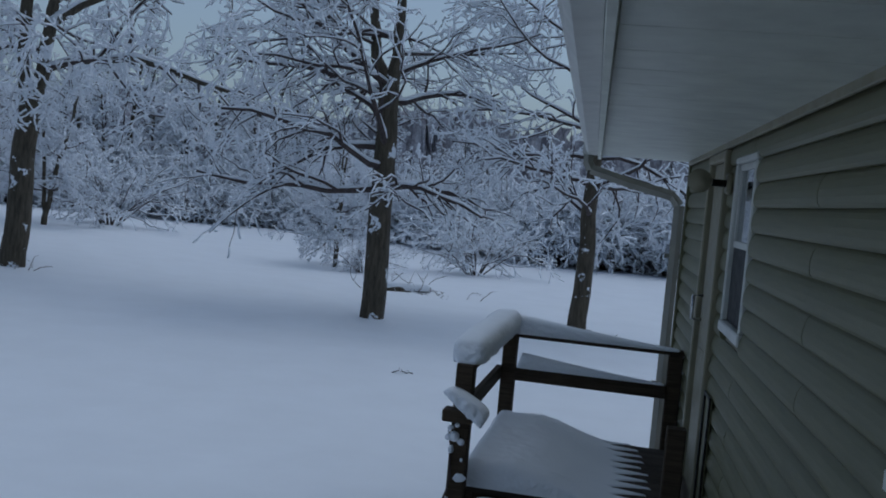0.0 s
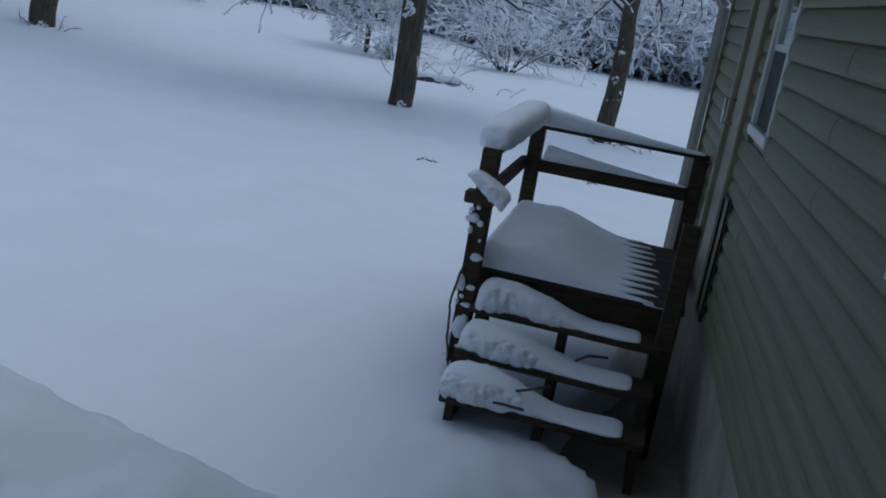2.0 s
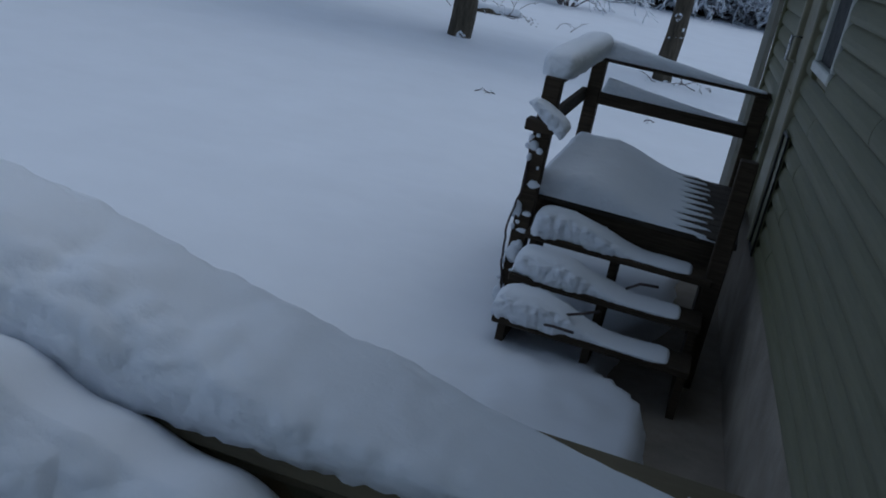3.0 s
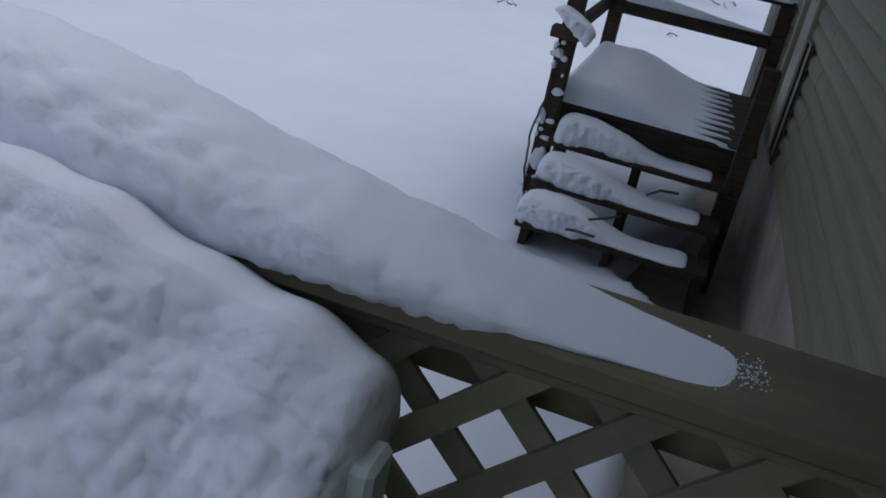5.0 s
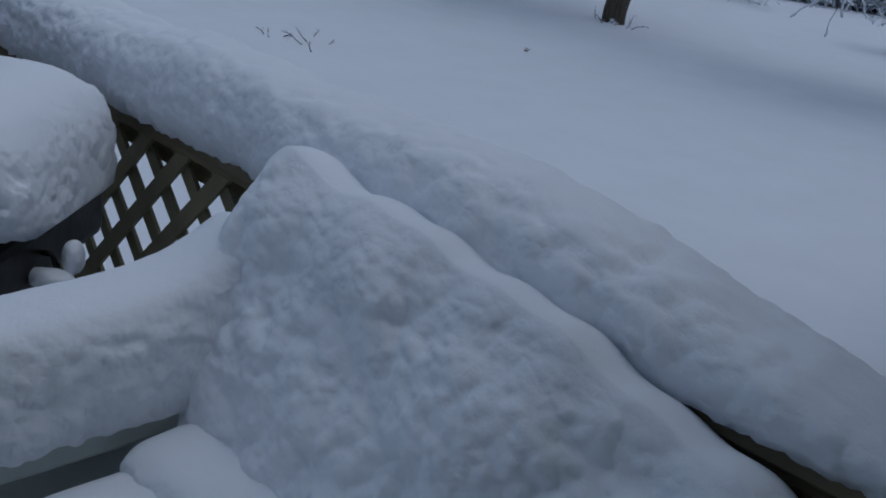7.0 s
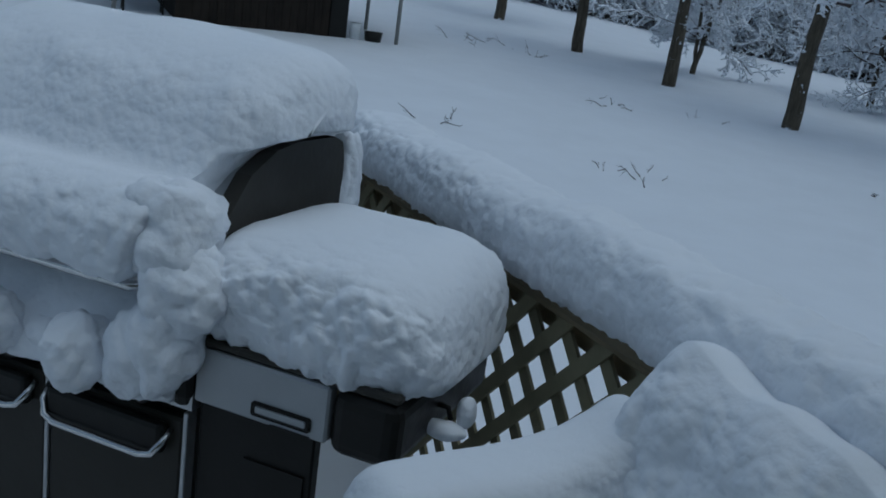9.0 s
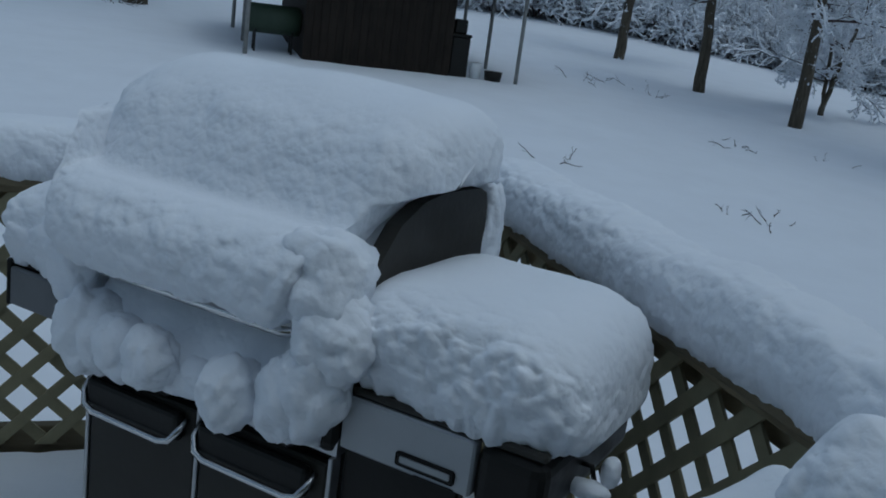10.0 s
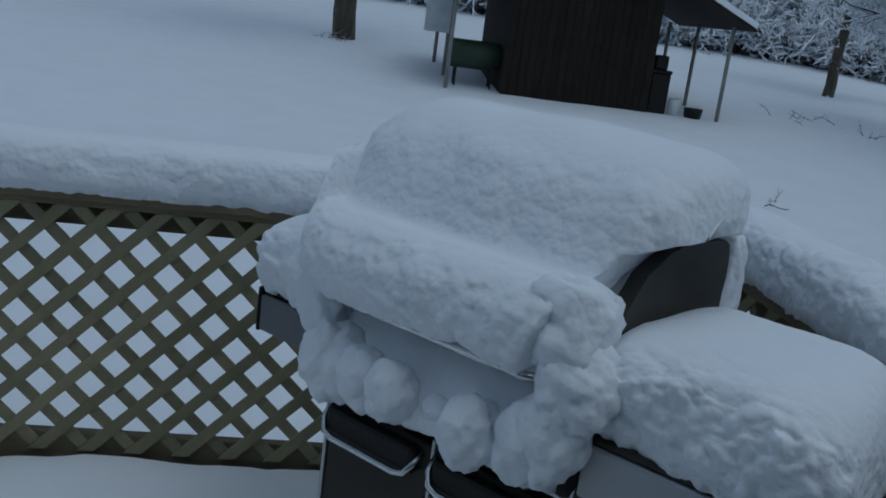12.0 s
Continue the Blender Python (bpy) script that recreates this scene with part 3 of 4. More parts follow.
def build_bench():
    b = thing("patio_chair", "pale resin patio chair buried in snow", "chair")
    for x, top in ((-1.66, 1.40), (-0.668, 1.34)):
        part("leg", box((x, 0.52, DECK_Z), (x + 0.045, 0.59, top), 0.008), M_CHAIR, b)
        part("leg", box((x, 0.06, DECK_Z), (x + 0.05, 0.11, 1.139), 0.008), M_CHAIR, b)
    part("armrest", box((-1.70, 0.04, 1.14), (-1.575, 0.55, 1.195), 0.012, None, 2), M_CHAIR, b)
    part("arm_apron", box((-1.66, 0.09, 1.05), (-1.625, 0.55, 1.139), 0.006), M_CHAIR, b)
    part("seat", box((-1.60, 0.05, 0.86), (-0.70, 0.5, 0.90), 0.01), M_CHAIR, b)
    part("top_rail", box((-1.61, 0.56, 1.32), (-0.70, 0.595, 1.40), 0.008), M_CHAIR, b)
    for i in range(7):
        x = -1.58 + i * 0.128
        part("back_slat", box((x, 0.565, 0.90), (x + 0.07, 0.585, 1.32), 0.004), M_CHAIR, b)


build_bench()


def back_snow():
    """Snow heaped against the chair back: a leaning slab with a ridge."""
    x0, x1, nu, nv = -1.69, -0.645, 190, 150
    verts, faces = [], []
    for i in range(nu + 1):
        u = i / nu
        x = x0 + (x1 - x0) * u
        right = (max(0.0, 1 - max(0.0, (x - (x1 - 0.04)) / 0.04) ** 2.6)) ** 0.5
        left = (max(0.0, 1 - max(0.0, ((x0 + 0.12) - x) / 0.12) ** 2.0)) ** 0.5
        k = min(right, left)
        ridge = 1.36 + (0.215 - 0.155 * u ** 2.3 + 0.005 * math.sin(u * 23) + 0.004 * math.sin(u * 51) + 0.025 * math.exp(-((x + 1.60) / 0.05) ** 2)) * k
        foot = 0.95
        for j in range(nv + 1):
            v = j / nv
            if v < 0.10:
                q = v / 0.10
                y, z = 0.665, 1.30 + (ridge - 0.035 - 1.30) * q
            elif v < 0.22:
                q = (v - 0.10) / 0.12
                y, z = 0.665 - 0.09 * q, ridge - 0.035 * (1 - math.sin(q * math.pi / 2))
            else:
                q = (v - 0.22) / 0.78
                y, z = 0.575 - 0.20 * q - 0.04 * q ** 2.2 - 0.015 * k, ridge - (ridge - foot) * q ** 1.4
            p = Vector((x, y, z))
            rough = smooth01(0.2, 0.5, v)
            p.x -= 0.05 * smooth01(0.85, 1.0, u) * smooth01(0.24, 0.9, v)
            d = 0.016 * fractal(p, 4.0, 2) + (0.055 * clod(p, 5.0) + 0.034 * clod(p, 10.0) + 0.022 * lump(p, 21.0) + 0.011 * lump(p, 46.0)) * (0.08 + 0.92 * rough)
            p += Vector((0.1, -0.8, 0.55)) * d
            verts.append(p)
    m = nv + 1
    for i in range(nu):
        for j in range(nv):
            a = i * m + j
            faces.append((a, a + 1, a + m + 1, a + m))
        faces.append((i * m, (i + 1) * m, (i + 1) * m + nv, i * m + nv))
    faces.append(tuple(reversed(range(m))))
    faces.append(tuple(nu * m + j for j in range(m)))
    snow_bank("chair_back_snow", "lumpy snow leaning on the chair back", raw("chair_back_snow", verts, faces, M_SNOW), Matrix())


back_snow()
snow_bank("armrest_snow", "thick loaf of snow on the chair armrest", loaf("armrest_snow", 0.54, 0.19, 0.185, 0.010, 0.014, 0.035, 0.09, 0.88, 0.5, lambda u: 1.0 + 0.75 * u ** 4, 5.0), pose(-1.645, 0.29, 1.192, 0, 0, 90))
snow_bank("seat_snow", "smooth deep snow on the chair seat", loaf("seat_snow", 0.92, 0.46, 0.25, 0.014, 0.02, 0.03, 0.12, 0.95, 0.42, None, 7.0), pose(-1.13, 0.24, 0.897))
snow_bank("seat_snow", "slumped ridge of snow along the chair back", loaf("seat_snow", 0.90, 0.14, 0.09, 0.012, 0.02, 0.04, 0.08, 0.95, 0.5, None, 8.0), pose(-1.12, 0.345, 1.095, 10))

# ---- grill ----
GRILL = pose(-2.161, 0.010, 0, 0, 0, 42)


def build_grill():
    g = thing("gas_grill", "charcoal and steel gas grill heaped with snow", "grill", at=GRILL)
    body = part("cabinet", box((-0.868, 0.03, 0.56), (-0.145, 0.52, 1.19), 0.006), M_BLACK, g)
    for y in (0.06, 0.44):
        for x in (-0.80, -0.18):
            part("caster", rod([(x - 0.015, y, DECK_Z + 0.045), (x + 0.015, y, DECK_Z + 0.045)], 0.045, M_BLACK, "caster", 14), None, g)
    for i, (a, b) in enumerate(((-0.858, -0.521), (-0.507, -0.160))):
        d = part("door", box((a, 0.0, 0.60), (b, 0.029, 1.165), 0.005), M_GREY, g, "charcoal enamel cabinet door")
        part("grip", box((a + 0.012, -0.03, 1.085), (b - 0.03, -0.0005, 1.155), 0.012, None, 2), M_BLACK, d, "black recessed grip")
        v, f = [], []
        pts = [(a + 0.004, -0.002, 1.15), (a + 0.006, -0.026, 1.12), (a + 0.02, -0.038, 1.092), (a + 0.05, -0.04, 1.082), (b - 0.075, -0.04, 1.082), (b - 0.045, -0.038, 1.09), (b - 0.03, -0.026, 1.115), (b - 0.026, -0.002, 1.14)]
        part("handle", rod(pts, 0.0085, M_CHROME, "handle"), None, d, "chrome bar handle")
    for x in (-0.866, -0.514, -0.151):
        part("steel_strip", box((x - 0.0055, -0.004, 0.58), (x + 0.0055, 0.028, 1.185), 0.002), M_STEEL, g)
    # control panel
    bm = bmesh.new()
    v = [bm.verts.new(p) for p in ((-0.87, 0.0, 1.191), (-0.14, 0.0, 1.191), (-0.14, 0.0, 1.22), (-0.87, 0.0, 1.22), (-0.87, 0.10, 1.42), (-0.14, 0.10, 1.42), (-0.87, 0.12, 1.191), (-0.14, 0.12, 1.191))]
    for q in ((0, 1, 2, 3), (3, 2, 5, 4), (4, 5, 7, 6), (6, 7, 1, 0), (0, 3, 4, 6), (1, 7, 5, 2)):
        bm.faces.new([v[k] for k in q])
    part("control_panel", bm, M_STEEL, g)
    for x in (-0.735, -0.60, -0.40, -0.25):
        k = part("knob", rod([(x, 0.005, 1.225), (x, -0.035, 1.212)], 0.027, M_BLACK, "knob", 18), None, g, "round black control knob")
        part("knob_ring", rod([(x, 0.006, 1.226), (x, -0.006, 1.222)], 0.034, M_CHROME, "knob_ring", 18), None, k)
    # lid, with its end plates
    sec = [(0.02, 1.425), (0.03, 1.49), (0.09, 1.585), (0.16, 1.66), (0.25, 1.70), (0.34, 1.712), (0.51, 1.705), (0.545, 1.69), (0.56, 1.65), (0.575, 1.425)]
    for nm, a, b, mat in (("lid", -0.83, -0.185, M_STEEL), ("end_plate", -0.868, -0.831, M_GREY), ("end_plate", -0.184, -0.146, M_GREY)):
        vv = [(x, y, z) for x in (a, b) for y, z in sec]
        m = len(sec)
        ff = [tuple(reversed(range(m))), tuple(range(m, 2 * m))] + [(k, (k + 1) % m, m + (k + 1) % m, m + k) for k in range(m)]
        part(nm, raw(nm, vv, ff, mat, False), None, g)
    part("lid_handle", rod([(-0.80, 0.03, 1.46), (-0.80, -0.035, 1.445), (-0.77, -0.05, 1.442), (-0.27, -0.05, 1.442), (-0.24, -0.035, 1.445), (-0.24, 0.03, 1.46)], 0.011, M_CHROME, "lid_handle"), None, g, "long chrome lid handle")
    # side tables
    part("side_table", box((-0.13, 0.0, 1.337), (0.31, 0.50, 1.357), 0.006), M_GREY, g)
    front = part("table_front", box((-0.135, -0.004, 1.218), (0.168, 0.03, 1.336), 0.005), M_SILVER, g, "silver front panel of the side table")
    badge = part("badge", box((0.002, -0.0075, 1.232), (0.135, -0.0045, 1.262), 0.004), M_BLACK, front, "black badge with a pale bar")
    part("bar", box((0.012, -0.0095, 1.240), (0.125, -0.0078, 1.254), 0.002), M_SILVER, badge)
    part("bar", box((0.045, -0.0065, 1.219), (0.135, -0.0042, 1.2235)), M_BLACK, front)
    part("table_end", box((0.169, -0.006, 1.20), (0.315, 0.51, 1.336), 0.03, None, 3), M_BLACK, g, "black moulded end of the side table")
    part("corner_cap", box((-0.205, -0.012, 1.19), (-0.137, 0.10, 1.345), 0.03, None, 3), M_BLACK, g)
    part("lower_panel", box((-0.135, 0.02, 0.60), (0.135, 0.05, 1.215), 0.004), M_BLACK, g)
    part("vent_grid", box((-0.02, 0.014, 0.95), (0.12, 0.0195, 1.12)), M_BLACK, g)
    part("tool_hook", rod([(0.306, 0.2, 1.27), (0.335, 0.2, 1.27), (0.345, 0.2, 1.24), (0.335, 0.2, 1.22)], 0.006, M_BLACK, "tool_hook"), None, g)
    part("side_table", box((-1.165, 0.02, 1.345), (-0.872, 0.50, 1.362), 0.006), M_GREY, g)
    part("table_end", box((-1.18, 0.0, 1.24), (-1.166, 0.51, 1.363), 0.005), M_BLACK, g)
    part("table_front", box((-1.165, 0.0, 1.245), (-0.872, 0.019, 1.344), 0.005), M_PANEL, g)


build_grill()


def grill_snow(name, label, mesh, x, y, z, rx=0, ry=0, rz=0):
    snow_bank(name, label, mesh, GRILL @ pose(x, y, z, rx, ry, rz), "snow on the grill")


def lid_snow():
    """One mass over the lid: a high back, a hollow, and a roll along the handle."""
    prof = [(0.56, 1.70), (0.605, 1.72), (0.615, 1.80), (0.58, 1.87), (0.50, 1.905), (0.38, 1.92), (0.27, 1.905), (0.18, 1.86), (0.115, 1.785), (0.075, 1.70), (0.045, 1.655), (-0.005, 1.645), (-0.06, 1.625), (-0.10, 1.575), (-0.105, 1.515), (-0.085, 1.465), (-0.04, 1.448)]
    pts = []
    for k in range(len(prof) - 1):
        p0, p1, p2, p3 = (Vector(prof[max(0, min(len(prof) - 1, k + q))]) for q in (-1, 0, 1, 2))
        for t in np.linspace(0, 1, 9)[:-1]:
            pts.append(0.5 * ((2 * p1) + (p2 - p0) * t + (2 * p0 - 5 * p1 + 4 * p2 - p3) * t * t + (3 * p1 - p0 - 3 * p2 + p3) * t ** 3))
    s0, s1, n = -1.03, -0.085, 150
    verts, faces = [], []
    mid = Vector((0.34, 1.74))
    for i in range(n + 1):
        s = s0 + (s1 - s0) * i / n
        e = min(s - s0, s1 - s)
        k = max(0.04, (max(0.0, 1 - max(0.0, 1 - e / 0.17) ** 2.2)) ** (1 / 2.2))
        low = 1.462 + 0.245 * smooth01(-0.27, -0.17, s) + 0.03 * smooth01(-0.17, -0.09, s) + 0.30 * (1 - smooth01(-0.99, -0.90, s))
        for p in pts:
            q = mid + (p - mid) * (0.25 + 0.75 * k)
            z = q.y
            d = q.x
            if z < low:
                f = min(1.0, (low - z) / 0.2)
                d += (0.32 - d) * min(1.0, (low - z) / 0.10) * smooth01(-0.30, -0.15, s)
                d += (0.07 - d) * f * 0.8 if d < 0.07 else 0.0
                z = low + 0.004 * f
            c = Vector((s, d, z))
            front = (1 - smooth01(1.80, 1.885, z)) * (0.35 + 0.65 * (1 - smooth01(-0.02, 0.03, d) * (1 - smooth01(0.10, 0.16, d))))
            w = 0.014 * fractal(c, 3.5, 2) + front * (0.03 * clod(c, 9.0) + 0.016 * lump(c, 22.0) + 0.010 * lump(c, 46.0))
            out = Vector((0.25 * (s + 0.5), d - 0.34, (z - 1.66) * 1.2)).normalized()
            verts.append(c + out * w)
    m = len(pts)
    for i in range(n):
        for jj in range(m - 1):
            a = i * m + jj
            faces.append((a, a + 1, a + m + 1, a + m))
        faces.append((i * m, (i + 1) * m, (i + 1) * m + m - 1, i * m + m - 1))
    faces.append(tuple(reversed(range(m))))
    faces.append(tuple(n * m + q for q in range(m)))
    grill_snow("lid_snow", "high mass of snow covering the grill lid", raw("lid_snow", verts, faces, M_SNOW), 0, 0, 0)


lid_snow()
grill_snow("table_snow", "domed snow on the grill side table", loaf("table_snow", 0.58, 0.57, 0.228, 0.007, 0.016, 0.062, 0.23, 0.88, 0.5, None, 17.0), 0.072, 0.262, 1.352)
grill_snow("table_snow", "domed snow on the grill side table", loaf("table_snow", 0.42, 0.54, 0.21, 0.011, 0.014, 0.07, 0.16, 0.86, 0.55, None, 19.0), -1.04, 0.25, 1.355)
grill_snow("panel_snow", "snow packed on the control panel", loaf("panel_snow", 0.70, 0.24, 0.07, 0.011, 0.012, 0.025, 0.06, 0.95, 0.5, None, 21.0), -0.515, 0.045, 1.305, 58)
for x, y, z, r, s in ((-0.84, -0.02, 1.275, 0.085, (1, 0.9, 1.15)), (-0.715, -0.05, 1.285, 0.062, (1, 0.9, 1.2)), (-0.60, -0.07, 1.292, 0.063, (1, 1, 1.1)), (-0.37, -0.075, 1.285, 0.064, (0.95, 1, 1.15)),
                      (-0.235, -0.05, 1.31, 0.068, (1, 0.9, 1.35)), (-0.18, -0.04, 1.35, 0.075, (0.9, 0.9, 1.4)), (-0.15, -0.02, 1.45, 0.08, (1, 1, 1.1)), (-0.22, 0.0, 1.56, 0.09, (1.1, 1, 1.1)), (-0.92, 0.02, 1.42, 0.09, (0.9, 0.9, 1.4)),
                      (-0.49, -0.03, 1.28, 0.035, (1.2, 1, 1)), (0.345, 0.17, 1.235, 0.024, (1.7, 1, 0.8)), (0.375, 0.2, 1.27, 0.02, (0.9, 1.2, 1.5)), (-0.165, 0.605, 1.57, 0.05, (0.9, 0.9, 2.6))):
    grill_snow("snow_clump", "rounded clump of snow stuck to the grill", ball("snow_clump", r, x * 7 + z, s), x, y, z)

# ---- landing and stairs by the house door ----
STEPS = [(4.155, 0.18), (4.367, 0.333), (4.586, 0.50)]
LAND_Z = 0.66


def build_stairs():
    s = thing("porch_stairs", "dark weathered wooden stairs with snow on the treads", "stairs")
    for y, z in STEPS:
        part("tread", box((-1.14, y, z - 0.038), (-0.165, y + 0.225, z), 0.006), M_STAIR, s)
    for x in (-1.09, -0.66, -0.195):
        v = [(x - 0.02, q, r) for q, r in ((4.20, -0.15), (4.20, 0.14), (4.41, 0.14), (4.41, 0.293), (4.63, 0.293), (4.63, 0.46), (4.84, 0.46), (4.84, 0.615), (4.89, 0.615), (4.89, 0.2), (4.55, -0.15))]
        n = len(v)
        v += [(a + 0.04, b, c) for a, b, c in v]
        f = [tuple(reversed(range(n))), tuple(range(n, 2 * n))] + [(k, (k + 1) % n, n + (k + 1) % n, n + k) for k in range(n)]
        part("stringer", raw("stringer", v, f, M_STAIR, False), None, s)


def build_landing():
    p = thing("porch_landing", "dark weathered wooden landing with plain railings", "porch")
    n = 10
    w = (6.10 - 4.80) / n
    for i in range(n):
        part("plank", box((-1.17, 4.80 + i * w, LAND_Z - 0.036), (-0.09, 4.80 + (i + 1) * w - 0.006, LAND_Z), 0.004), M_PLANK, p)
    for lo, hi in (((-1.16, 4.82, 0.45), (-1.12, 6.08, 0.622)), ((-0.15, 4.82, 0.45), (-0.11, 6.08, 0.622)), ((-1.118, 4.82, 0.45), (-0.152, 4.86, 0.622)), ((-1.118, 6.04, 0.45), (-0.152, 6.08, 0.622))):
        part("joist", box(lo, hi, 0.003), M_STAIR, p)
    for x, y, z0, z1 in ((-1.225, 4.66, -0.1, 1.292), (-1.19, 6.105, -0.1, 1.26), (-0.165, 6.10, -0.1, 1.245), (-0.205, 4.60, -0.1, 1.12)):
        part("post", box((x, y, z0), (x + 0.088, y + 0.088, z1), 0.006), M_STAIR, p)
    part("top_rail", box((-1.225, 4.68, 1.262), (-1.135, 6.19, 1.293), 0.005), M_STAIR, p)
    part("top_rail", box((-1.134, 6.11, 1.245), (-0.045, 6.19, 1.273), 0.005), M_STAIR, p)
    part("mid_rail", box((-1.10, 6.085, 0.975), (-0.166, 6.12, 1.06), 0.004), M_STAIR, p)
    part("mid_rail", box((-1.22, 4.749, 0.975), (-1.185, 6.104, 1.06), 0.004), M_STAIR, p)
    part("handrail_stub", box((-1.26, 4.57, 1.02), (-1.11, 4.659, 1.08), 0.006), M_STAIR, p, "sawn-off handrail end")


build_stairs()
build_landing()
snow_bank("rail_snow", "rounded snow on the landing rail", loaf("rail_snow", 1.52, 0.18, 0.13, 0.025, 0.012, 0.014, 0.14, 0.9, 0.55, None, 23.0), pose(-1.18, 5.44, 1.291, 0, 0, 90), "snow on the railings")
snow_bank("rail_snow", "wedge of snow thinning along the landing rail", loaf("rail_snow", 1.05, 0.14, 0.125, 0.025, 0.01, 0.008, 0.05, 0.9, 0.5, lambda u: 0.06 + 0.94 * (1 - u) ** 1.3, 25.0), pose(-0.62, 6.15, 1.271), "snow on the railings")
snow_bank("rail_snow", "wedge of snow thinning along the middle rail", loaf("rail_snow", 0.92, 0.07, 0.10, 0.025, 0.006, 0.006, 0.05, 0.9, 0.5, lambda u: 0.05 + 0.95 * (1 - u) ** 1.2, 27.0), pose(-0.63, 6.103, 1.058), "snow on the railings")
snow_bank("post_snow", "drooping lump of snow on the handrail stub", loaf("post_snow", 0.25, 0.13, 0.07, 0.008, 0.012, 0.035, 0.11, 0.9, 0.6, lambda u: 0.75 + 0.5 * u, 29.0), pose(-1.165, 4.625, 1.085, 0, 36, 0))
for i, (y, z) in enumerate(STEPS):
    snow_bank("tread_snow", "mound of snow tapering along a stair tread", loaf("tread_snow", 0.89 - 0.02 * i, 0.215, 0.135, 0.011, 0.03, 0.06, 0.10, 0.92, 0.6, lambda u: (0.12 + 0.88 * (1 - smooth01(0.2, 0.75, u))), 31.0 + 4 * i), pose(-0.715 + 0.01 * i, y + 0.108, z - 0.004), "snow on the treads")


def landing_snow():
    """Snow sheet whose edge follows the planks in teeth."""
    verts, faces = [], []
    w = 0.13
    nx, ny = 110, 150
    x0, x9 = -1.185, -0.12
    for j in range(ny + 1):
        y = 4.785 + 1.33 * j / ny
        tooth = abs(((y - 4.80) / w) % 1.0 - 0.5) * 2
        edge = -0.42 + 0.20 * tooth ** 1.4 + 0.04 * fractal((y, 0, 0), 6) - 0.06 * smooth01(5.4, 6.1, y)
        for i in range(nx + 1):
            x = x0 + (x9 - x0) * i / nx
            e = max(0.0, min((y - 4.785) / 0.10, (6.115 - y) / 0.12, (x - x0) / 0.08, 1.0))
            h = (0.012 + 0.125 * (1 - smooth01(-0.95, -0.42, x))) * (1 - (1 - e) ** 3) ** (1 / 3)
            h -= 0.03 * smooth01(edge - 0.03, edge + 0.02, x)
            verts.append((x, y, LAND_Z - 0.003 + max(h, -0.012) + 0.012 * max(h, 0) / 0.13 * fractal((x, y, 2), 7)))
    m = nx + 1
    for j in range(ny):
        for i in range(nx):
            a = j * m + i
            faces.append((a, a + 1, a + m + 1, a + m))
    snow_bank("landing_snow", "snow on the landing, toothed along the planks", raw("landing_snow", verts, faces, M_SNOW), Matrix())


landing_snow()

# vine on the landing post and dead sticks on the treads
vine = []
rnd = random.Random(4)
for k in range(30):
    a = k / 29
    vine.append((-1.232 + 0.015 * math.sin(a * 9) + 0.012 * rnd.random(), 4.64 - 0.02 * a + 0.03 * math.cos(a * 7), 0.95 - 1.0 * a))
tagged(part("vine", rod(vine, 0.006, M_TWIG, "vine", 6), None, None), "thin dead vine climbing the landing post", "vine")
for k in range(40):
    z = 0.05 + 0.98 * rnd.random()
    snow_bank("snow_clump", "small clump of snow caught on the post", ball("snow_clump", 0.007 + 0.022 * rnd.random() ** 2, k * 3.1, (0.6 + rnd.random(), 0.7, 0.6 + rnd.random()), 1.2), pose(-1.235 + 0.08 * rnd.random() ** 1.6, 4.655, z), "snow clumps on the post")
for pts in (((-0.80, 4.22, 0.26), (-0.72, 4.17, 0.31), (-0.64, 4.16, 0.35)), ((-0.88, 4.17, 0.20), (-0.83, 4.11, 0.23), (-0.73, 4.08, 0.24)), ((-0.56, 4.43, 0.40), (-0.50, 4.41, 0.45), (-0.41, 4.41, 0.46))):
    tagged(part("stick", rod(pts, 0.007, M_TWIG, "stick", 6), None, None), "thin bare stick lying in the snow", "stick", "sticks")

# ---- trees ----


